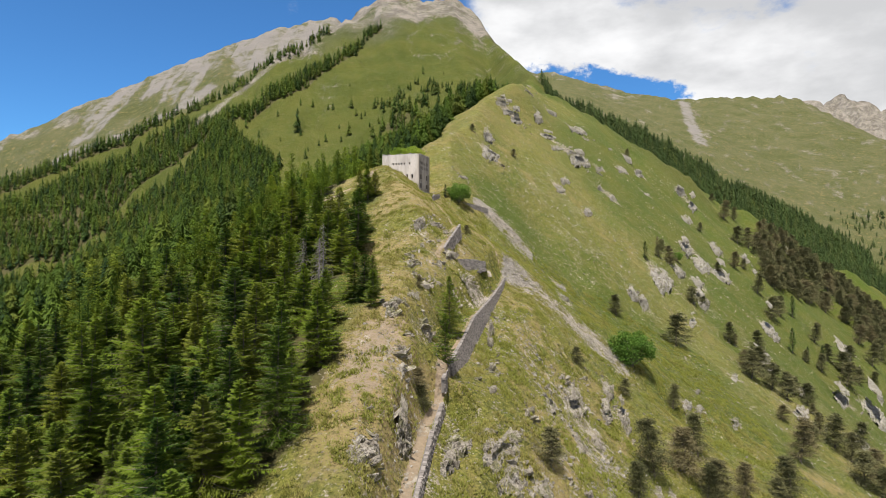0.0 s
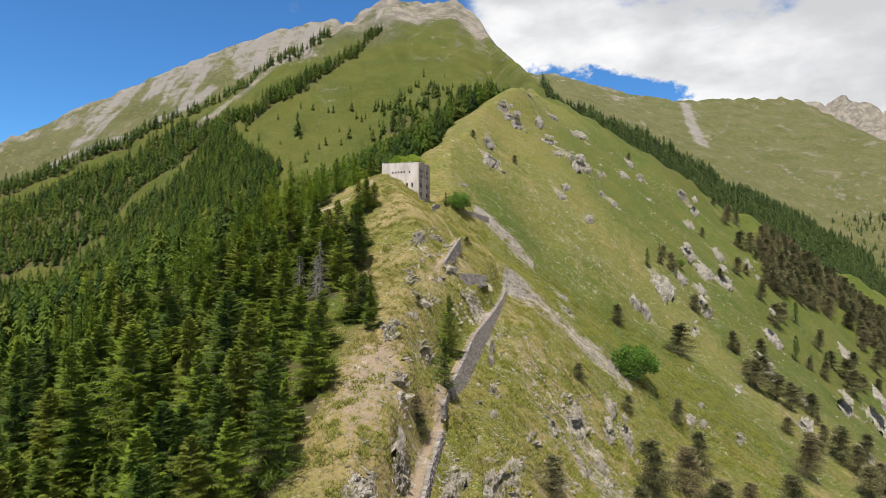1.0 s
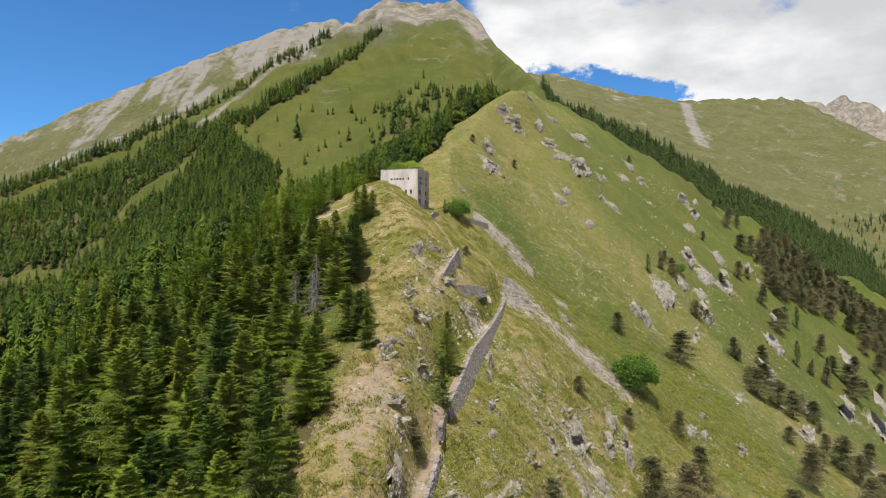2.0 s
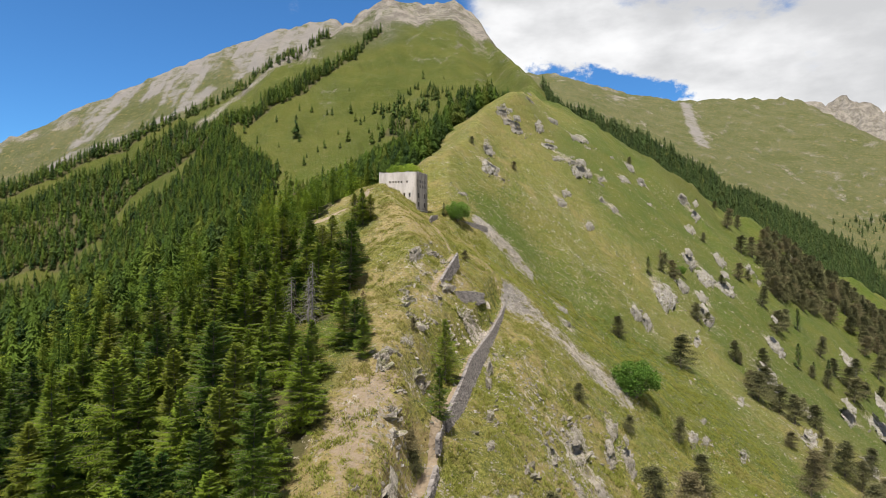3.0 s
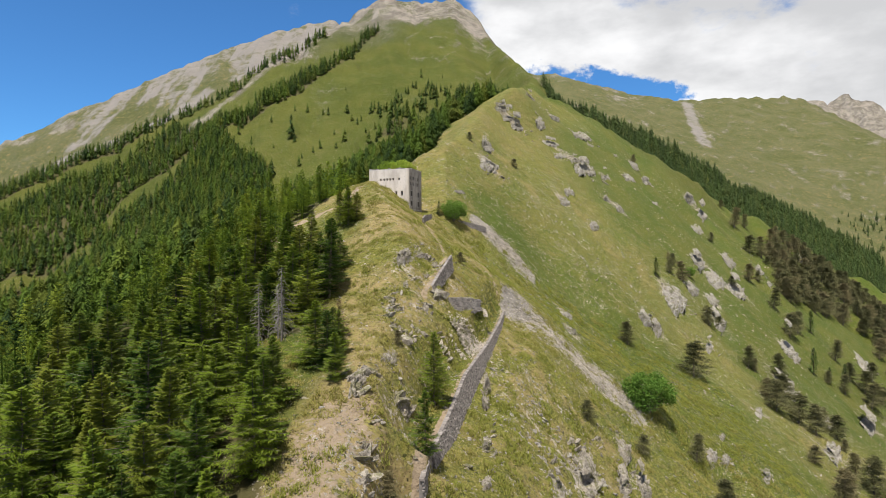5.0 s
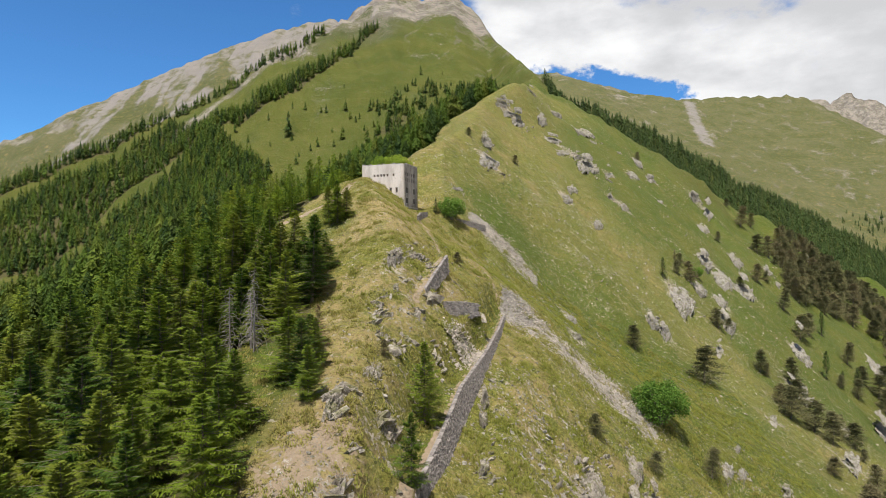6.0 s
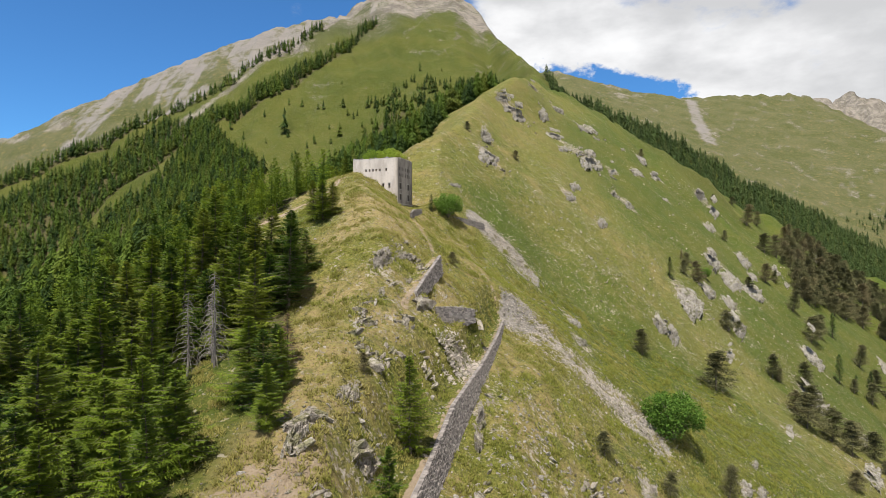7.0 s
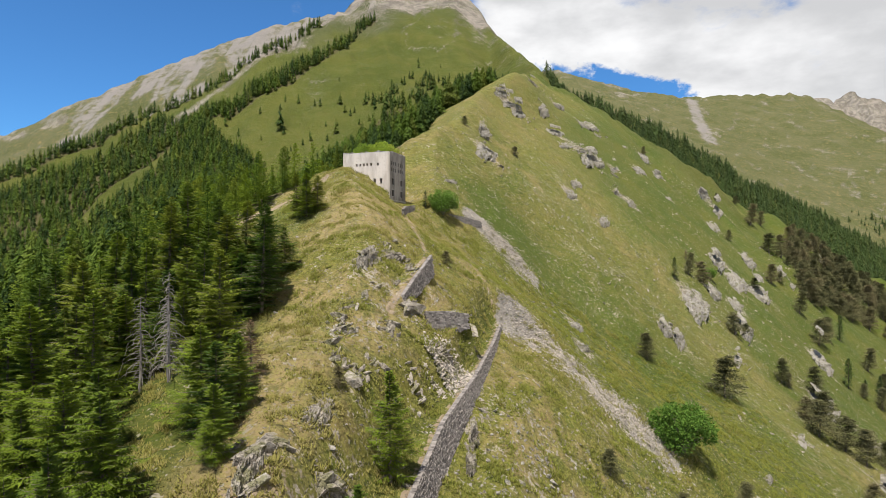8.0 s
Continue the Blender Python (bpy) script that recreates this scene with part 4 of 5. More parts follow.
def larch_meshes(seed, tall, spread=0.2, limbs=95, sprays=4, size=1.0, thin=0.0, bare_to=0.1):
    """Trunk and crown of a larch: tiers of drooping boughs, each a flat plate of side sprays with its tip turned up."""
    rng = random.Random(seed)
    tv, tf, cv, cf = [], [], [], []
    lean = Vector((rng.uniform(-0.03, 0.03), rng.uniform(-0.03, 0.03), 0))
    axis = [Vector((0, 0, -0.8)) + (lean * tall + Vector((0, 0, 1)) * (tall + 0.8)) * s for s in (0, 0.15, 0.4, 0.7, 1)]
    near = sprays > 4
    sticks(tv, tf, axis, [tall * 0.017 * q for q in (1.25, 1, 0.72, 0.4, 0.06)], 6 if near else 3)
    gaps = [(rng.uniform(0.1, 0.9), rng.random() * 6.28) for _ in range(5)]
    bulge = [(rng.random() * 6.28, rng.uniform(-0.22, 0.22)) for _ in range(3)]
    for k in range(limbs):
        s = bare_to + (1 - bare_to) * ((k + rng.random()) / limbs) ** 0.9
        a = k * 2.4 + rng.uniform(-0.6, 0.6)
        lop = 1 + sum(v * math.cos((i + 1) * a - b) for i, (b, v) in enumerate(bulge))
        reach = tall * spread * (1 - s) ** 0.68 * lop * rng.uniform(0.55, 1.15) * min(1, 0.6 + (s - bare_to) * 3) + 0.012 * tall
        if any(abs(s - g) < 0.05 and math.cos(a - b) > 0.2 for g, b in gaps) or rng.random() < thin:
            reach *= 0.42
        root = lean * tall * s + Vector((0, 0, tall * s))
        out, side = Vector((math.cos(a), math.sin(a), 0)), Vector((-math.sin(a), math.cos(a), 0))
        droop = rng.uniform(0.15, 0.5) * (1 - 0.8 * s)
        bough = lambda q: root + out * reach * q + Vector((0, 0, reach * (0.35 * q * s - droop * q + 0.42 * droop * q**3)))  # noqa: E731
        if sprays > 7 and reach > 0.8:
            sticks(tv, tf, [bough(q) for q in (0, 0.35, 0.7, 1)], [0.012 * tall * (1 - s) * q + 0.012 for q in (0.35, 0.25, 0.14, 0.04)], 3)
        if not near:
            # a hanging fan of boughs, split at its hem
            fine = sprays > 2
            top = root + Vector((0, 0, 0.14 * reach + 0.012 * tall if fine else 0.3 * reach + 0.03 * tall))
            hem = root - Vector((0, 0, reach * (rng.uniform(0.1, 0.42) if fine else rng.uniform(0.25, 0.6))))
            half = (0.2 + 0.12 * (sprays < 3)) * reach + 0.1 * size
            for q in range(-1, sprays - 1):
                k0, mid = len(cv), (q + (0.5 if sprays == 2 else 0.0)) * half * 1.1
                w = half * rng.uniform(0.28, 0.6)
                drop = Vector((0, 0, rng.uniform(-0.25, 0.2) * reach))
                cv.extend((top + out * (rng.uniform(0.3, 0.6) * reach if fine else 0), hem + out * reach * rng.uniform(0.75, 1.1) + side * (mid - w) + drop, hem + out * reach * rng.uniform(0.75, 1.1) + side * (mid + w) + drop))
                cf.append((k0, k0 + 1, k0 + 2))
            continue
        for q in range(sprays):
            f = 0.12 + 0.86 * (q + rng.random()) / sprays
            p, along = bough(f), (bough(f + 0.05) - bough(f - 0.05)).normalized()
            span = 0.5 * reach * (1.05 - 0.8 * f) * rng.uniform(0.65, 1.15) + 0.16 * size
            for sgn in (-1, 1):
                way = (along * rng.uniform(0.35, 0.85) + side * sgn + Vector((0, 0, rng.uniform(-0.42, 0.12)))).normalized()
                for part_way in (0.0, 0.3, 0.6) if sprays > 9 else (0.0, 0.45):
                    turn = (way + along * rng.uniform(-0.5, 0.5) + Vector((0, 0, rng.uniform(-0.75, 0.25)))).normalized()
                    frond(cv, cf, p + way * span * part_way, along, turn, size * rng.uniform(0.11, 0.21), span * (rng.uniform(0.3, 0.55) if sprays > 9 else rng.uniform(0.45, 0.75)))
        frond(cv, cf, bough(0.72), side, (bough(1) - bough(0.7)).normalized(), 0.3 * size, 0.34 * reach + 0.2 * size)
    return (tv, tf), (cv, cf)


def pine_meshes(seed, tall, spread=0.36, limbs=30, per=230, size=1.0):
    """Trunk and crown of a gnarled mountain pine: uneven plates of dark needles on a bent trunk."""
    rng = random.Random(seed)
    tv, tf, cv, cf = [], [], [], []
    bend = [Vector((rng.uniform(-0.06, 0.06), rng.uniform(-0.06, 0.06), 0)) * tall for _ in range(4)]
    axis = [Vector((0, 0, -0.7)), Vector((0, 0, tall * 0.2)) + bend[0] * 0.4, Vector((0, 0, tall * 0.5)) + bend[1], Vector((0, 0, tall * 0.78)) + bend[2], Vector((0, 0, tall * 0.97)) + bend[3]]
    sticks(tv, tf, axis, [tall * 0.024 * q for q in (1.2, 1, 0.7, 0.4, 0.1)], 6)
    for k in range(limbs):
        s = 0.16 + 0.84 * (k + rng.random()) / limbs
        i = min(int(s * 4), 3)
        root = axis[i].lerp(axis[i + 1], s * 4 - i)
        a = k * 2.4 + rng.uniform(-0.6, 0.6)
        reach = tall * spread * 1.25 * min(1, 0.45 + 1.9 * s) * (1.12 - 0.92 * s) * rng.uniform(0.4, 1.0)
        tip = root + Vector((math.cos(a), math.sin(a), rng.uniform(-0.12, 0.32))) * reach
        sticks(tv, tf, [root, root.lerp(tip, 0.55) + Vector((0, 0, -0.05 * reach)), tip], [0.011 * tall * q for q in (0.6, 0.4, 0.12)], 4)
        plate = tall * rng.uniform(0.085, 0.14) * (1.15 - 0.75 * s)
        for _ in range(per):
            f = rng.uniform(0.35, 1.05)
            w = Vector((rng.gauss(0, 1), rng.gauss(0, 1), rng.gauss(0, 0.24))) * plate * 0.9
            p = root.lerp(tip, f) + w
            way = (w.normalized() + Vector((0, 0, rng.uniform(-0.1, 0.5)))).normalized()
            leaf(cv, cf, p, way, size * rng.uniform(0.16, 0.28), size * rng.uniform(0.26, 0.5), rng)
    return (tv, tf), (cv, cf)


def bush_meshes(seed, tall, wide, lobes=22, per=130, size=0.3):
    """Stems and leaves of a broad-leaved bush or small tree."""
    rng = random.Random(seed)
    tv, tf, cv, cf = [], [], [], []
    for k in range(lobes):
        a, e = k * 2.4, rng.uniform(0.1, 1)
        r = wide * 0.5 * math.sqrt(max(0.05, 1 - (e - 0.42) ** 2 * 2.4)) * rng.uniform(0.35, 0.95)
        c = Vector((math.cos(a) * r, math.sin(a) * r, tall * (0.18 + 0.7 * e)))
        sticks(tv, tf, [Vector((0, 0, -0.4)), Vector((c.x * 0.3, c.y * 0.3, c.z * 0.45)), c], [tall * 0.02, tall * 0.012, 0.01], 4)
        lump = wide * rng.uniform(0.11, 0.19)
        for _ in range(per):
            d = Vector((rng.gauss(0, 1), rng.gauss(0, 1), rng.gauss(0, 0.8))).normalized()
            p = c + d * lump * rng.uniform(0.55, 1.1)
            way = (d + Vector((rng.uniform(-1, 1), rng.uniform(-1, 1), rng.uniform(-0.6, 0.8)))).normalized()
            leaf(cv, cf, p, way, size * rng.uniform(0.6, 1.1), size * rng.uniform(0.8, 1.4), rng)
    return (tv, tf), (cv, cf)


def tree(name, label, category, group, trunk, crown, bark, needles, trunk_name="trunk", crown_name="crown"):
    ob = thing(name, label, category, group)
    child(trunk_name, mesh_of(trunk_name, *trunk, bark, True), ob)
    child(crown_name, mesh_of(crown_name, *crown, needles), ob)
    return ob


def height_at(x, y):
    return float(ground(np.array([x]), np.array([y]))[0])


def put_copy(first, used, x, y, size, turn, lean=0.0, broad=1.0):
    """The first tree of a kind itself, then copies of it."""
    m = pose(x, y, height_at(x, y), lean, 0, turn)
    ob = first if first.name not in used else copy_thing(first, m)
    used.add(first.name)
    ob.matrix_basis = m @ Matrix.Diagonal((size * broad, size * broad, size, 1))
    return ob


USED = set()


def scattered(x0, x1, y0, y1, step, chance, seed):
    """Jittered places in a field where chance(x, y) lets a tree grow."""
    r = np.random.default_rng(seed)
    gx, gy = np.meshgrid(np.arange(x0, x1, step), np.arange(y0, y1, step))
    x = (gx + r.uniform(-0.48, 0.48, gx.shape) * step).ravel()
    y = (gy + r.uniform(-0.48, 0.48, gx.shape) * step).ravel()
    seen = np.abs(x - 3) < 0.86 * (y + 14) + 14
    keep = (r.random(x.size) < chance(x, y)) & seen
    return x[keep], y[keep], r


def joined(name, label, category, models, x, y, sizes, tints, needles, r):
    """Far trees of several models joined into one mesh."""
    z = ground(x, y)
    vs, fs, ts, count = [], [], [], 0
    pick = r.integers(0, len(models), len(x))
    turn = r.uniform(0, 6.28, len(x))
    for m, (v, f) in enumerate(models):
        v, f = np.array([tuple(p) for p in v]), np.array(f)
        ids = np.nonzero(pick == m)[0]
        if not len(ids):
            continue
        c, s = np.cos(turn[ids])[:, None], np.sin(turn[ids])[:, None]
        k = sizes[ids][:, None]
        out = np.stack([(v[:, 0] * c - v[:, 1] * s) * k + x[ids][:, None], (v[:, 0] * s + v[:, 1] * c) * k + y[ids][:, None], v[:, 2] * k + z[ids][:, None]], -1)
        vs.append(out.reshape(-1, 3))
        fs.append((f[None] + (np.arange(len(ids)) * len(v))[:, None, None] + count).reshape(-1, 3))
        ts.append(np.repeat(tints[ids], len(v)))
        count += len(ids) * len(v)
    me = mesh_of(name, np.concatenate(vs), np.concatenate(fs), needles)
    tint_by(me, np.concatenate(ts))
    return tagged(new(name, me), label, category, kind="stuff")


def merged(a, b):
    """Trunk and crown as one mesh."""
    return list(a[0]) + list(b[0]), list(a[1]) + [tuple(i + len(a[0]) for i in f) for f in b[1]]


LARCHES = [tree("larch", "green feathery larch on the wooded mountainside", "tree", "larches of the near wood",
                *larch_meshes(s, h, w, limbs, 16, z, t, b), BARK, LARCH)
           for s, h, w, limbs, z, t, b in ((1, 13.5, 0.31, 210, 0.75, 0.0, 0.04), (2, 15, 0.27, 220, 0.75, 0.1, 0.06), (3, 12, 0.34, 190, 0.75, 0.05, 0.02), (4, 13.5, 0.29, 190, 0.75, 0.25, 0.06), (5, 10, 0.36, 170, 0.7, 0.0, 0.02))]


# single trees of the alpine meadow: x, y, size
MEADOW_WEST = [(-228, 679, 0.68), (-228, 693, 0.49), (-205, 654, 0.56), (-176, 635, 0.36), (-192, 683, 0.49), (-226, 734, 0.63), (-170, 701, 0.5), (-155, 700, 0.6), (-161, 650, 1.57), (-156, 645, 0.55), (-135, 691, 0.49), (-129, 690, 0.59),
         (-132, 625, 0.44), (-127, 634, 0.63), (-116, 656, 0.37), (-103, 642, 0.91), (-109, 629, 0.45), (-143, 610, 0.69), (-143, 622, 0.35), (-77, 645, 0.92), (-69, 644, 0.64), (-62, 690, 0.79), (-78, 702, 0.6), (-70, 699, 0.6),
         (-56, 673, 1.2)]
MEADOW_EAST = [(-47, 677, 1.06), (-53, 706, 1.01), (-47, 706, 0.7), (-43, 725, 0.52), (-35, 735, 0.52), (-31, 733, 0.63), (-23, 689, 1.23), (-26, 759, 0.76), (-22, 716, 0.61), (-9, 698, 0.99), (-6, 709, 0.61), (-1, 709, 0.5),
         (7, 686, 0.98), (4, 701, 0.7), (1, 749, 0.32), (-40, 724, 0.62), (-32, 673, 0.67), (-101, 682, 0.58), (-94, 676, 0.48), (-82, 659, 0.42), (-38, 672, 1.24), (-17, 725, 0.52), (11, 720, 0.41), (-116, 733, 0.31)]


def build_wood():
    x, y, r = scattered(-260, 90, 20, 745, 5.3, wood, 3)
    d = np.hypot(x - 4, y - 55)
    order = np.argsort(d)
    x, y = x[order], y[order]
    sizes = r.normal(1.0, 0.22, len(x)).clip(0.5, 1.45) * (1 - 0.05 * ease(y, 250, 420))
    # the trees at the wood's edge that stand out, placed singly
    singles = [(-12.5, 106, 0.5), (-15, 112.5, 0.6), (-27.5, 154, 0.95), (-24, 158, 1.0), (-32, 149, 0.95), (-15.5, 119, 0.5), (-29, 161, 1.0), (-20.5, 103, 0.85), (-22.5, 154.5, 0.8), (-26, 160.5, 1.0), (-25.5, 149, 0.78), (-30, 155, 1.05), (-17.2, 114.5, 0.85), (-13.8, 116, 0.55), (-21.5, 161, 0.8), (-24, 188, 0.72), (-26.6, 190, 0.68), (-21.9, 189.5, 0.66), (-24.5, 191.5, 0.76)]
    for k, (px, py, s) in enumerate(singles):
        put_copy(LARCHES[k % 5], USED, px, py, s, 57 * k, 0.0, 1.3)
    free = np.array([min(math.hypot(px - a, py - b) for a, b, _ in singles) > 3.2 and float(off_line(px, py, [(-31, 128), (-26, 123), (-17, 104)])) > 4.6 for px, py in zip(x[:300], y[:300])])
    near = [k for k in range(300) if free[k]]
    for k in near:
        put_copy(LARCHES[int(r.integers(0, 5))], USED, float(x[k]), float(y[k]), float(sizes[k]), float(r.uniform(0, 360)), 0.0, float(r.uniform(1.0, 1.3)))
    mids = [merged(*larch_meshes(20 + s, 13.5, 0.28, 380, 3, 0.3)) for s in range(6)]
    fars = [merged(*larch_meshes(30 + s, 13, 0.26, 70, 2, 1.0)) for s in range(6)]
    fringe = [merged(*larch_meshes(50 + s, h, w, 96, 5, 1.35, 0.1, 0.05)) for s, h, w in ((0, 13.5, 0.3), (1, 15, 0.26), (2, 12, 0.33), (3, 14, 0.28), (4, 11, 0.34))]
    d = np.hypot(x - 4, y - 55)
    m = np.arange(len(x)) >= 300
    close = (d < 150) | ((d < 235) & (x > -70))
    middle = ~close & ((d < 300) | ((d < 430) & (x > -60)))
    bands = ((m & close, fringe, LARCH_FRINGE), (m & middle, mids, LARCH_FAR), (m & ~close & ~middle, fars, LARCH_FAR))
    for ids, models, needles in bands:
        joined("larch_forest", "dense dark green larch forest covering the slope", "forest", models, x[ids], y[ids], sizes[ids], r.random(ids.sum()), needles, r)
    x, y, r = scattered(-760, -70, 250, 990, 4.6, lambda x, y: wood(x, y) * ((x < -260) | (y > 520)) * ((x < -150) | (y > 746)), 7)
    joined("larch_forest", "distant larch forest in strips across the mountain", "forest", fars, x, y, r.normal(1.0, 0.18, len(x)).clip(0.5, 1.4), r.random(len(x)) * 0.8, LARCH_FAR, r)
    # single trees on the meadow
    single = np.array(MEADOW_WEST + MEADOW_EAST)
    r = np.random.default_rng(9)
    joined("scattered_larches", "scattered young conifers on the alpine meadow", "trees", fars, single[:, 0], single[:, 1], single[:, 2] * 1.3, r.random(len(single)) * 0.5, LARCH_FAR, r)
    grown = lambda x, y: 0.5 * ease(fractal(x, y, 40, 3, 131), 0.0, 0.5) * patch(x, y, -25, 690, 50, 30)  # noqa: E731
    x, y, r = scattered(-110, 40, 630, 760, 6, grown, 19)
    joined("scattered_larches", "loose stand of young conifers above the wood", "trees", fars, x, y, r.normal(0.85, 0.25, len(x)).clip(0.4, 1.3), r.random(len(x)) * 0.5, LARCH_FAR, r)
    # dark wood on the spur behind the shoulder
    belt = lambda x, y: ease(off_line(x, y, [p[:2] for p in SPUR_WOOD[:4]]) + 0 * x, 95, 70) * (y < np.interp(x, [100, 250, 408, 640], [640, 720, 800, 905]) + 10) * (x > 108)  # noqa: E731
    x, y, r = scattered(100, 660, 600, 930, 4.2, belt, 15)
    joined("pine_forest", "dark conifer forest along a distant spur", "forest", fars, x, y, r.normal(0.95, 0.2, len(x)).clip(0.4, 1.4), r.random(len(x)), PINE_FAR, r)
    # thin woods on the lower slopes of the far ridge
    low = lambda x, y: 0.5 * ease(fractal(x, y, 130, 3, 151), 0.1, 0.5)  # noqa: E731
    x, y, r = scattered(620, 1250, 1000, 1500, 13, low, 17)
    joined("scattered_conifers", "distant conifers scattered below the far ridge", "trees", fars, x, y, r.normal(1.1, 0.3, len(x)).clip(0.5, 1.8), r.random(len(x)) * 0.6, PINE_FAR, r)


build_wood()
PINES = [tree("mountain_pine", "dark gnarled mountain pine on the grassy slope", "tree", "pines of the sunny slope", *pine_meshes(s, h, w), BARK, PINE) for s, h, w in ((41, 10.5, 0.42), (42, 11.5, 0.36), (43, 9.5, 0.46), (44, 12.5, 0.3))]
PINES_FAR = [(16, 318, 0.41), (40, 335, 0.43), (161, 515, 0.61), (271, 594, 0.76), (262, 549, 1.43), (289, 584, 1.07), (200, 458, 0.67), (235, 553, 0.51), (251, 501, 1.43), (263, 506, 1.43), (281, 527, 1.43), (319, 591, 1.43),
         (330, 583, 1.43), (312, 563, 1.43), (131, 353, 0.65), (132, 340, 0.93), (124, 339, 0.62), (211, 425, 1.09), (226, 442, 0.73), (182, 390, 0.71), (260, 492, 0.72), (252, 455, 1.43), (262, 462, 1.43), (333, 563, 1.43),
         (359, 583, 1.43), (216, 404, 1.11), (213, 381, 1.43), (225, 393, 1.08), (249, 394, 1.08), (219, 355, 0.65), (132, 310, 0.91), (140, 316, 0.58), (163, 305, 0.95), (230, 357, 0.91), (249, 381, 1.04), (257, 379, 1.43),
         (286, 415, 1.14), (251, 365, 1.43), (276, 390, 1.07), (292, 400, 0.95), (322, 441, 1.43), (336, 475, 1.31), (352, 472, 1.43)]
PINES_NEAR = [(98, 247, 1.27), (72, 244, 0.76), (143, 294, 0.81), (146, 294, 0.48), (136, 259, 1.33), (149, 277, 1.27), (139, 270, 0.89), (145, 259, 1.14), (149, 254, 1.16), (164, 264, 0.97), (162, 271, 0.89), (129, 223, 0.73),
         (115, 189, 1.31), (133, 211, 0.77), (146, 219, 1.33), (145, 226, 0.83), (156, 248, 0.45), (148, 213, 0.97), (141, 196, 1.43), (153, 207, 1.14), (145, 194, 1.06), (167, 235, 1.07), (70, 179, 0.69), (57, 139, 1.27),
         (65, 150, 0.96), (46, 128, 1.17), (38, 114, 0.73), (62, 134, 1.11), (60, 133, 0.73), (72, 141, 0.85), (90, 153, 1.2), (86, 151, 0.69), (35, 154, 0.51), (18, 98, 0.72), (49, 159, 0.52)]
SHRUBS = [(7.5, 187, 0.36), (-3, 93, 0.4), (-5, 124, 0.28), (-4, 94, 0.42)]
rng = random.Random(77)
for k, (x, y, s) in enumerate(PINES_FAR + PINES_NEAR + SHRUBS):
    put_copy(PINES[rng.randrange(4)], USED, x, y, s if y > 240 else 0.88 * s, rng.uniform(0, 360), rng.uniform(-6, 6))
# the dense pine wood lower on the slope
GROVE = [(243, 442), (283, 528), (330, 612), (443, 665), (543, 721), (460, 560), (362, 472), (339, 506), (297, 470), (260, 448)]


def inside(x, y, ring):
    """Which places lie within a ring of the plan."""
    odd = np.zeros(np.shape(x), bool)
    for (ax, ay), (bx, by) in zip(ring, ring[1:] + ring[:1]):
        odd ^= ((ay > y) != (by > y)) & (x < ax + (y - ay) * (bx - ax) / (by - ay if by != ay else 1e-9))
    return odd


gx, gy, gr = scattered(230, 550, 430, 730, 8.6, lambda x, y: 0.92 * inside(x, y, GROVE), 21)
for x, y in list(zip(gx, gy))[:260]:
    put_copy(PINES[int(gr.integers(0, 4))], USED, float(x), float(y), float(gr.uniform(0.9, 1.5)), float(gr.uniform(0, 360)))

SLIM = tree("young_conifer", "slim dark green conifer on the open slope", "tree", "slim conifers", *larch_meshes(61, 8, 0.27, 150, 5, 0.9), BARK, PINE_SLIM)
for x, y, s, t in ((111, 323, 1.24, 0), (243, 409, 1.88, 37), (208, 350, 1.88, 74), (222, 358, 1.12, 111), (1, 240, 0.69, 148), (242, 375, 1.35, 185)):
    put_copy(SLIM, USED, x, y, s, t)
SPARSE = tree("sparse_larch", "tall thin larch with sparse boughs beside the stone wall", "tree", "", *larch_meshes(63, 12.5, 0.3, 190, 11, 0.85, 0.2, 0.03), BARK, LARCH)
put_copy(SPARSE, USED, 1.3, 121, 1.0, 0)
SECOND = tree("sparse_larch", "thin larch with half-bare boughs beside its taller neighbour", "tree", "", *larch_meshes(64, 9, 0.32, 150, 10, 0.8, 0.2, 0.03), BARK, LARCH)
put_copy(SECOND, USED, 0.4, 103.5, 1.0, 100)
RED = tree("withered_larch", "withered reddish-brown larch among green ones", "tree", "withered trees", *larch_meshes(65, 9, 0.34, 120, 9, 0.6, 0.1), BARK, DRYNEEDLE)
for x, y, s in ((-41, 165, 1.0), (130, 357, 0.6), (-15, 123, 0.75), (-50, 66, 0.8)):
    put_copy(RED, USED, x, y, s, 30)
BUSH = tree("broadleaf_bush", "round bright green broadleaf tree on the slope", "tree", "broadleaf bushes", *bush_meshes(71, 11.5, 12.5, 46, 170, 0.45), BARK, BROADLEAF, "trunk", "foliage")
for x, y, s in ((59, 184, 1.0), (6.5, 243, 0.72), (140, 352, 0.5)):
    put_copy(BUSH, USED, x, y, s, 20 * x)
ROOF = tree("roof_bush", "yellow-green bush growing on the fort's roof", "bush", "bushes on the fort", *bush_meshes(72, 4.6, 6.2, 20, 130, 0.34), BARK, ROOFLEAF, "trunk", "foliage")
for k, (s, d, q) in enumerate(((11.2, 4.4, 1.1), (8.4, 6.2, 0.8), (4.2, 4.6, 1.15), (2.6, 6.4, 1.0), (9.4, 7.2, 1.1))):
    q = 0.82 * q
    m = pose(-9.9, 233, 83.0, 0, 0, -20) @ pose(-s, d, 14.2, 0, 0, 70 * k)
    ob = ROOF if k == 0 else copy_thing(ROOF, m)
    ob.matrix_basis = m @ Matrix.Diagonal((q, q, q, 1))


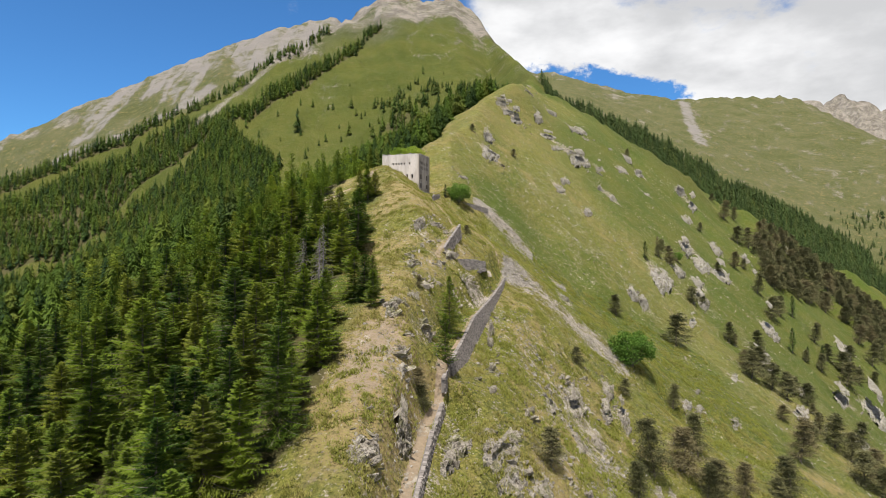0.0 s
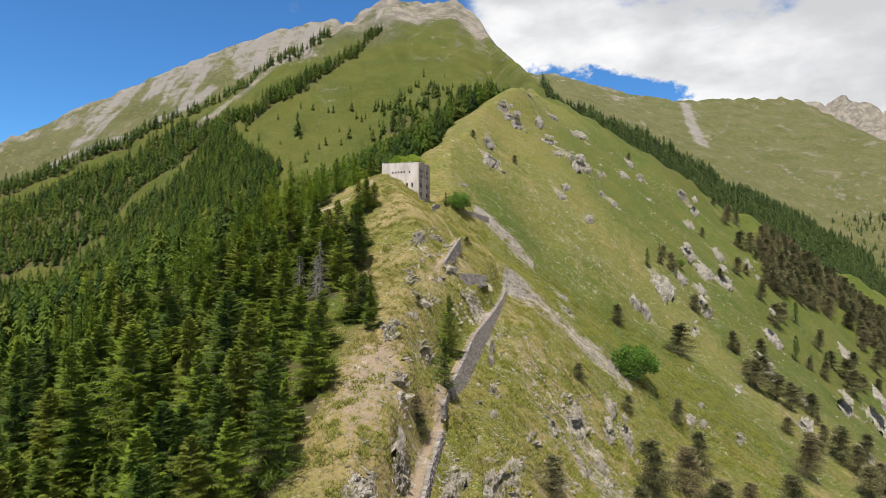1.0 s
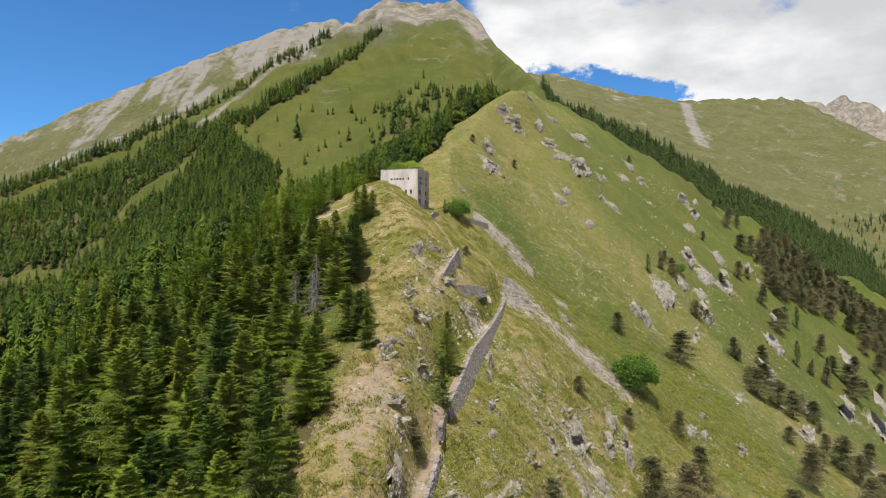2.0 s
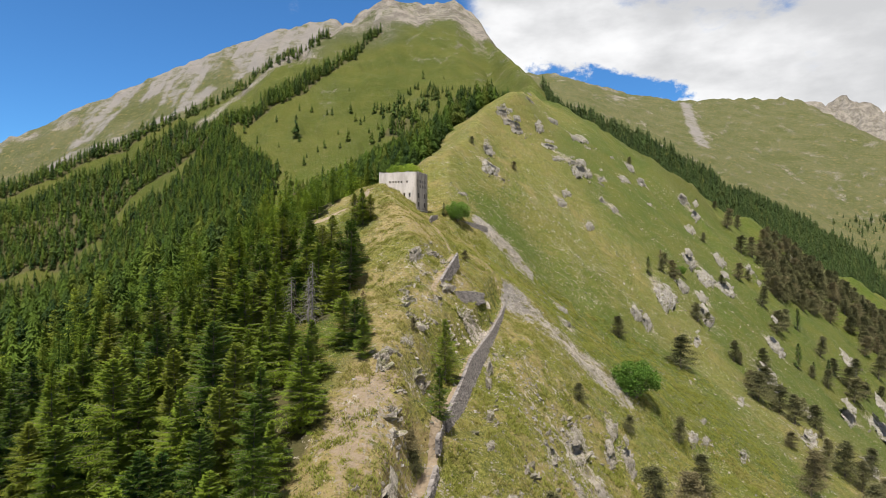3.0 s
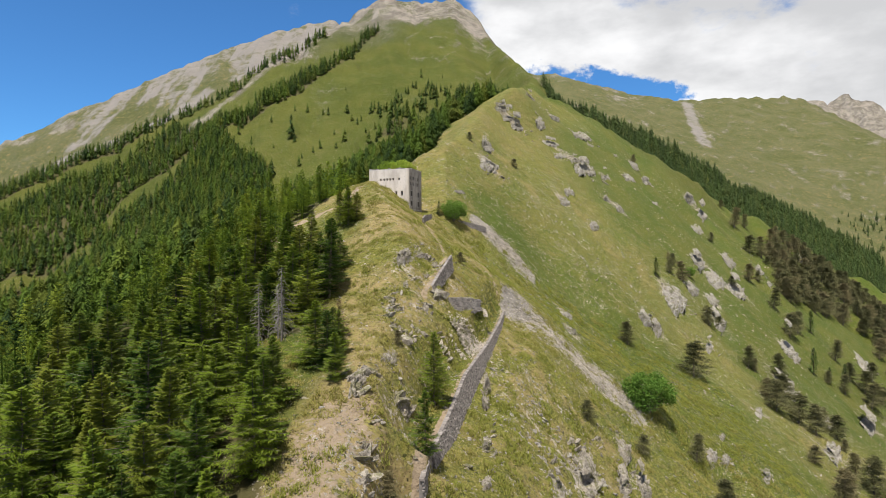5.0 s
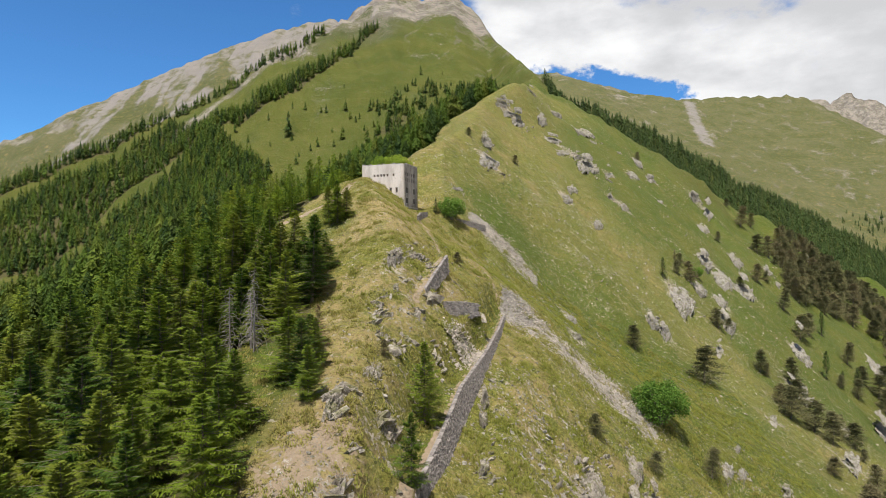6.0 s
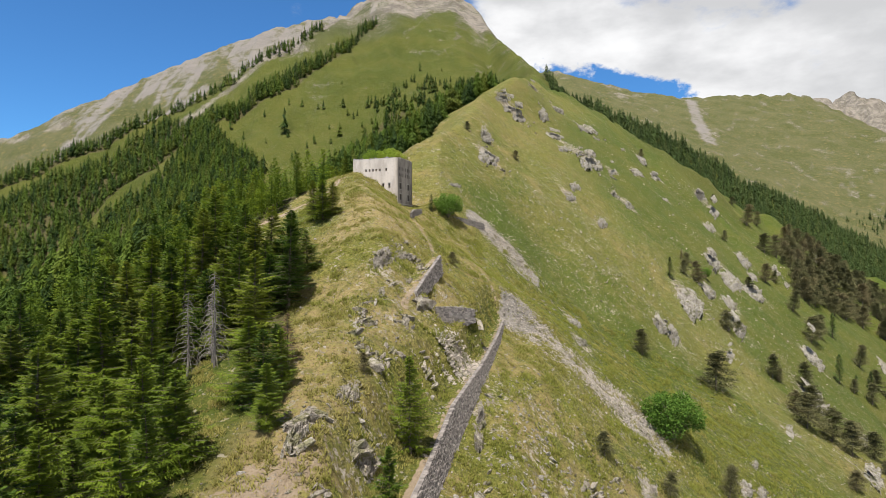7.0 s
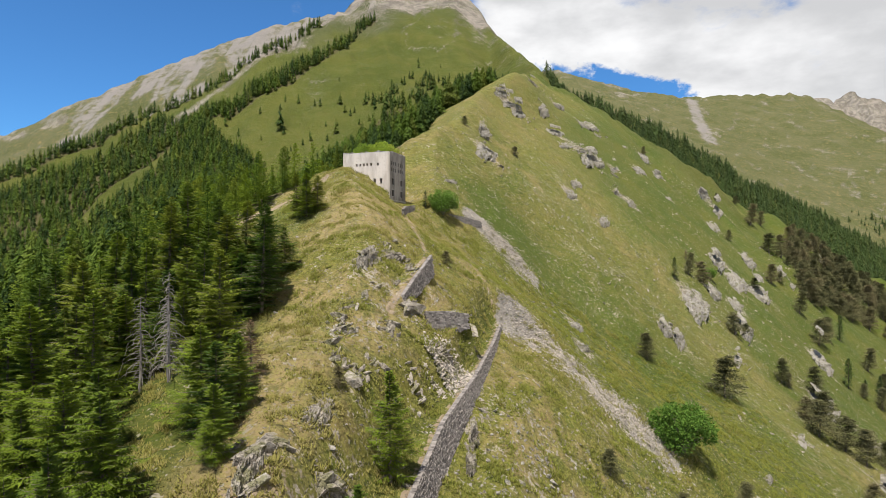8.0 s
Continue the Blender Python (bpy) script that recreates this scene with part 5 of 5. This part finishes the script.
def snag(seed, tall, x, y, label):
    """A dead larch: a bleached trunk with broken, drooping boughs."""
    rng = random.Random(seed)
    ob = thing("dead_larch", label, "dead tree", "dead larches", at=(x, y, height_at(x, y)))
    tv, tf, bv, bf = [], [], [], []
    axis = [Vector((rng.uniform(-0.12, 0.12), rng.uniform(-0.12, 0.12), tall * s - 0.5)) for s in (0, 0.25, 0.5, 0.75, 1)]
    sticks(tv, tf, axis, [0.24, 0.18, 0.12, 0.07, 0.025], 7)
    for k in range(90):
        s = 0.14 + 0.84 * (k + rng.random()) / 90
        a = k * 2.4 + rng.uniform(-0.4, 0.4)
        i = min(int(s * 4), 3)
        root = axis[i].lerp(axis[i + 1], s * 4 - i)
        reach = (0.7 + 3.0 * (1 - s)) * rng.uniform(0.2, 1.1)
        out = Vector((math.cos(a), math.sin(a), 0)) * reach
        sticks(bv, bf, [root, root + out * 0.5 + Vector((0, 0, -0.05 * reach)), root + out * 0.85 + Vector((0, 0, -0.3 * reach)), root + out + Vector((0, 0, -0.75 * reach * rng.uniform(0.4, 1.3)))], [0.05, 0.04, 0.03, 0.015], 3)
    child("trunk", mesh_of("trunk", tv, tf, DEADWOOD, True), ob)
    child("crown", mesh_of("crown", bv, bf, DEADWOOD), ob, "bare drooping grey boughs")


snag(81, 13.5, -25.5, 125, "bleached dead larch with bare drooping boughs")
snag(82, 12.5, -30.5, 128, "leaning bleached dead larch beside another dead trunk")
snag(84, 10.5, -26.8, 127.5, "slender bleached dead larch close to a taller one")
snag(83, 9, -34, 158, "thin grey dead larch at the wood's edge")


# ---- rocks, stones, grass ----
def boulder(rng, sx, sy, sz, n=14):
    """The points and triangles of one angular stone."""
    bm = bmesh.new()
    for _ in range(n):
        d = Vector((rng.gauss(0, 1), rng.gauss(0, 1), rng.gauss(0, 1))).normalized()
        bm.verts.new((d.x * sx, d.y * sy, d.z * sz))
    hull = bmesh.ops.convex_hull(bm, input=bm.verts)
    bmesh.ops.delete(bm, geom=[v for v in bm.verts if not v.link_faces], context="VERTS")
    bmesh.ops.triangulate(bm, faces=bm.faces)
    bm.verts.index_update()
    out = [tuple(v.co) for v in bm.verts], [tuple(v.index for v in f.verts) for f in bm.faces]
    bm.free()
    return out


STONES = [boulder(random.Random(200 + k), 0.5, 0.36, 0.2, 12) for k in range(10)]
SLABS = [mesh_of("rock", *boulder(random.Random(230 + k), 0.62, 0.34, 0.5, 16), ROCK) for k in range(12)]


def outcrop(x, y, wide, deep, count, label, seed, block=1.0, dip=35):
    """A rock outcrop: tilted, angular blocks that stand out of the turf."""
    rng = random.Random(seed)
    c = Vector((x, y, height_at(x, y)))
    ob = thing("rock_outcrop", label, "rock", "rock outcrops", at=c)
    for _ in range(count):
        px, py = x + rng.gauss(0, 0.36) * wide, y + rng.gauss(0, 0.36) * deep
        size = block * min(rng.lognormvariate(-0.1, 0.5), 2.6)
        m = pose(px - c.x, py - c.y, height_at(px, py) - c.z - 0.16 * size, rng.gauss(dip, 24), rng.gauss(-12, 22), rng.gauss(48, 45)) @ Matrix.Diagonal((size * rng.uniform(1.1, 2.4), size * 0.8, size * rng.uniform(0.7, 1.5), 1))
        child("rock", SLABS[rng.randrange(12)], ob).matrix_basis = m
    return ob


def crag_mesh(c, x, y, wide, deep, thick, seed, material):
    """A fractured rock face that swells out of the slope, split into tilted facets by joints."""
    rng = random.Random(seed)
    n = 36
    lie, tip = rng.uniform(1.05, 1.6), rng.uniform(1.1, 1.5)
    u, v = np.meshgrid(np.linspace(-1, 1, n), np.linspace(-1, 1, n))
    px, py = x + u * wide * 0.5, y + (u * wide * lie + v * deep * tip) * 0.5
    h = ground(px, py)
    step = 3.0
    fall = Vector((height_at(x - step, y) - height_at(x + step, y), height_at(x, y - step) - height_at(x, y + step), 2 * step)).normalized()
    out = (fall + Vector((0, 0, 1.5))).normalized()
    shift = Vector((rng.uniform(0, 90), rng.uniform(0, 90), rng.uniform(0, 90)))
    cell = max(1.0, wide / 4.5)
    down = Vector((fall.x, fall.y, 0)).normalized()
    verts = []
    for j in range(n):
        for i in range(n):
            q = Vector((px[j, i] - x, py[j, i] - y, h[j, i] - c.z))
            w = q + shift
            edge = math.hypot(u[j, i], v[j, i]) + 0.75 * noise.noise(w / (0.26 * wide)) + 0.5 * noise.noise(w / (0.1 * wide))
            s = (px[j, i] - x) * down.x + (py[j, i] - y) * down.y
            lip = min(max(0.55 + s / wide * 1.1, 0.12), 1.1) * min(max((1 - edge) * 5, -0.5), 1.0)
            p = Vector((w.x * 1.3, w.y * 1.2, w.z * 0.95)) / cell
            foot = noise.voronoi(p)[1][0]
            tilt = noise.cell_vector(foot * 7.3) - Vector((0.5, 0.5, 0.5))
            p2 = p * 2.7 + Vector((3, 5, 7))
            foot2 = noise.voronoi(p2)[1][0]
            tilt2 = noise.cell_vector(foot2 * 5.1) - Vector((0.5, 0.5, 0.5))
            facet = 0.65 * tilt.x + 1.0 * tilt.dot(p - foot) + 0.3 * tilt2.x + 0.5 * tilt2.dot(p2 - foot2)
            verts.append(tuple(q + out * thick * (lip - 0.1 + (max(lip, 0) + 0.1) * facet)))
    faces = [(j * n + i, j * n + i + 1, (j + 1) * n + i + 1, (j + 1) * n + i) for j in range(n - 1) for i in range(n - 1)]
    return mesh_of("crag", verts, faces, material)


def cliff(x, y, wide, deep, tall, seed, label, material=None, masses=3):
    """Rock faces broken by joints, with a few fallen blocks at their foot."""
    rng = random.Random(seed)
    ob = outcrop(x, y, wide * 1.1, deep * 1.2, 16, label, seed, 0.32 + 0.05 * wide, 15)
    c = Vector((x, y, height_at(x, y)))
    for k in range(rng.randrange(max(1, masses - 1), masses + 1)):
        f = 0.95 if k == 0 else rng.uniform(0.35, 0.6)
        px, py = (x, y) if k == 0 else (x + rng.uniform(-0.7, 0.7) * wide, y + rng.uniform(-1, 1) * deep)
        child("crag", crag_mesh(c, px, py, wide * f, deep * f * rng.uniform(0.8, 1.2), tall * 0.33 * f, seed * 10 + k, material or PALEROCK), ob)
    return ob


for k, (x, y, w, h) in enumerate(CRAGS_HIGH + CRAGS_MID + CRAGS_LOW):
    cliff(x, y, 1.25 * w, 1.1 * h, 1.5 + 0.45 * h, 300 + k, "pale grey craggy outcrop breaking through the grass")
for k, (x, y, w, h) in enumerate(RIBS):
    cliff(x, y, 1.3 * w, 1.2 * h, 1.0 + 0.4 * h, 500 + k, "weathered rock rib standing out of the turf", ROCK, 2)
LEDGES = [(8, 150, 3.5, 2, 10), (3, 140, 2.2, 2, 10), (-6, 160, 4, 3.5, 30), (-2, 166, 3.5, 3, 24), (-7, 138, 2.5, 3.5, 24), (-10, 107, 2.2, 3, 18), (-6, 82, 1.6, 5, 26), (-9, 71, 3, 3, 22), (10, 91, 5, 2.5, 30), (31, 137, 3, 8, 34),
          (1.8, 88, 1.8, 2.5, 16), (12, 163, 3.5, 3, 20), (-5, 128, 3, 3.5, 18)]
for k, (x, y, w, d, n) in enumerate(LEDGES):
    outcrop(x, y, w, d, n, "low ledge of broken pale rock in the turf", 340 + k, 0.95)
for k, (x, y, w, d, h) in enumerate([(-9, 106, 2.5, 5, 2.6), (-6, 118, 2.5, 5, 2.2), (-3, 112, 2, 4, 2), (-5.5, 82, 2, 7, 2.6), (-6, 158, 4, 5, 3), (-2.5, 165, 4, 4, 2.6), (9, 90, 7, 3, 2.2), (-9.5, 70, 4, 4, 2), (11.5, 142, 1.5, 5, 2.2), (1.6, 90, 2, 4, 2.4), (30, 135, 4, 9, 2.6), (32, 141, 3, 5, 2.4), (40, 144, 4, 6, 2.6), (10, 87, 5, 3, 2.2), (12, 97, 3, 3, 1.8), (1, 84, 3, 4, 2.2), (50, 177, 3, 4, 1.8), (22, 121, 3, 6, 2)]):
    cliff(x, y, w, d, h, 420 + k, "fissured tan rock ledge jutting from the turf", ROCK)
# bands of small broken ledges across the near hill
rng = random.Random(91)
for (ax, ay), (bx, by), n in (((-4, 172), (-8, 128), 13), ((2, 168), (-2, 130), 9), ((-9, 112), (-6, 86), 8), ((-4, 118), (-2, 100), 5), ((8, 170), (10, 150), 5), ((-12, 80), (-8, 64), 5), ((20, 128), (36, 152), 9), ((14, 112), (24, 98), 6), ((8, 108), (14, 132), 6)):
    for k in range(n):
        t = (k + rng.random()) / n
        outcrop(ax + t * (bx - ax) + rng.gauss(0, 1.2), ay + t * (by - ay) + rng.gauss(0, 1.2), rng.uniform(0.9, 2.2), rng.uniform(0.9, 2.2), rng.randrange(5, 11), "small broken rock ledge in the grass", rng.randrange(9999), rng.uniform(0.5, 1.0))


def strewn(name, label, category, models, x, y, sizes, sink, material, seed):
    """Many loose stones as one mesh."""
    r = np.random.default_rng(seed)
    z = ground(x, y)
    vs, fs, count = [], [], 0
    for k in range(len(x)):
        v, f = models[int(r.integers(0, len(models)))]
        m = np.array(Euler((r.normal(0, 0.5), r.normal(0, 0.5), r.uniform(0, 6.28))).to_matrix())
        vs.append(np.array(v) @ m.T * sizes[k] + (x[k], y[k], z[k] - sink * sizes[k]))
        fs.append(np.array(f) + count)
        count += len(v)
    me = mesh_of(name, np.concatenate(vs), np.concatenate(fs), material)
    return tagged(new(name, me), label, category, kind="stuff")


def loose_stones():
    r = np.random.default_rng(5)
    x, y = r.uniform(-30, 180, 140000), r.uniform(62, 330, 140000)
    drift = ease(fractal((0.83 * x - 0.56 * y) / 3, 0.56 * x + 0.83 * y, 5, 3, 63), 0.05, 0.7)
    keep = r.random(140000) < 0.02 + 0.45 * rocky(x, y) ** 1.5 + drift * (0.14 + 0.6 * patch(x, y, 27, 120, 24, 40)) + 0.09 * patch(x, y, 27, 120, 26, 42)
    x, y = x[keep][:34000], y[keep][:34000]
    strewn("loose_stones", "pale stones lying in the grass", "stones", STONES, x, y, r.lognormal(-0.8, 0.5, len(x)).clip(0.2, 1.6) * (1 + 0.75 * patch(x, y, 27, 120, 24, 42)), 0.1, PALEROCK, 6)
    x, y = r.uniform(0, 260, 60000), r.uniform(230, 540, 60000)
    drift = ease(fractal((0.83 * x - 0.56 * y) / 2, 0.56 * x + 0.83 * y, 16, 4, 67), 0.15, 0.8)
    keep = (r.random(60000) < 0.004 + 0.5 * rocky(x, y) ** 1.3 + 0.16 * drift) & (x > np.interp(y, [230, 390, 440, 545], [0, 30, 55, 82])) & (y < 0.55 * x + 500)
    x, y = x[keep][:9000], y[keep][:9000]
    strewn("loose_stones", "grey stones strewn over the upper flank", "stones", STONES, x, y, r.lognormal(0.1, 0.5, len(x)).clip(0.5, 2.6), 0.14, ROCK, 16)
    xs, ys, ss = [], [], []
    for line, wide, count in zip(SCREES, (6.0, 7.2), (3600, 8200)):
        p = np.array(line, float)
        t = r.uniform(0, len(p) - 1, count)
        i = t.astype(int)
        q = p[i] + (p[i + 1] - p[i]) * (t - i)[:, None] + r.normal(0, 1, (count, 2)) * wide * 0.5
        xs.append(q[:, 0]), ys.append(q[:, 1]), ss.append(r.uniform(0.25, 0.75, count))
    strewn("scree", "grey scree of broken stones spilling down the slope", "scree", STONES, np.concatenate(xs), np.concatenate(ys), np.concatenate(ss), -0.05, SCREE, 8)


def grass_tufts():
    r = np.random.default_rng(12)
    x, y = r.uniform(-34, 110, 240000), r.uniform(62, 250, 240000)
    clump = fractal(x, y, 2.4, 2, 141)
    keep = (np.abs(x - 3) < 0.8 * y + 6) & (r.random(240000) < (1 - 0.8 * rocky(x, y)) * (0.2 + 0.8 * ease(clump, -0.1, 0.45))) & (wood(x, y) < 0.4)
    for line in (PATH, UPPER_PATH, *SCREES):
        keep &= off_line(x, y, line) > 1.0
    x, y, clump = x[keep][:90000], y[keep][:90000], clump[keep][:90000]
    z, n, blades = ground(x, y), len(x), 5
    a = r.uniform(0, 6.28, (n, blades))
    grown = (0.6 + 0.8 * ease(clump, 0.1, 0.7))[:, None]
    tall, lean = r.uniform(0.2, 0.6, (n, blades)) * grown, r.uniform(0.15, 0.6, (n, blades)) * grown
    base = np.stack([x[:, None] + r.normal(0, 0.16, a.shape), y[:, None] + r.normal(0, 0.16, a.shape), np.repeat(z[:, None], blades, 1) - 0.06], -1)
    side = np.stack([-np.sin(a), np.cos(a), 0 * a], -1) * 0.075
    tip = base + np.stack([np.cos(a) * lean, np.sin(a) * lean, tall], -1)
    verts = np.stack([base - side, base + side, tip], 2).reshape(-1, 3)
    me = mesh_of("grass_tufts", verts, np.arange(len(verts)).reshape(-1, 3), GRASS)
    tint_by(me, np.repeat(np.clip(r.random(n) * 0.3 + 0.8 * ease(fractal(x, y, 14, 4, 143), -0.5, 0.6) - 0.1 - 0.3 * ease(x, 8, 22) - 0.25 * ease(-x, 20, 32), 0, 1), 3 * blades))
    tagged(new("grass_tufts", me), "uneven tufts of green and straw-coloured mountain grass", "grass", kind="stuff")


def rubble():
    r = np.random.default_rng(31)
    t = r.random(1100)
    strewn("rubble", "fan of pale broken slabs above the long wall", "rubble", STONES, 5.2 + 6.0 * t + r.normal(0, 1.0, 1100), 145.8 + 6.6 * t + r.normal(0, 1.3, 1100), r.uniform(0.45, 1.15, 1100), 0.02, SCREE, 33)


rubble()
loose_stones()
grass_tufts()
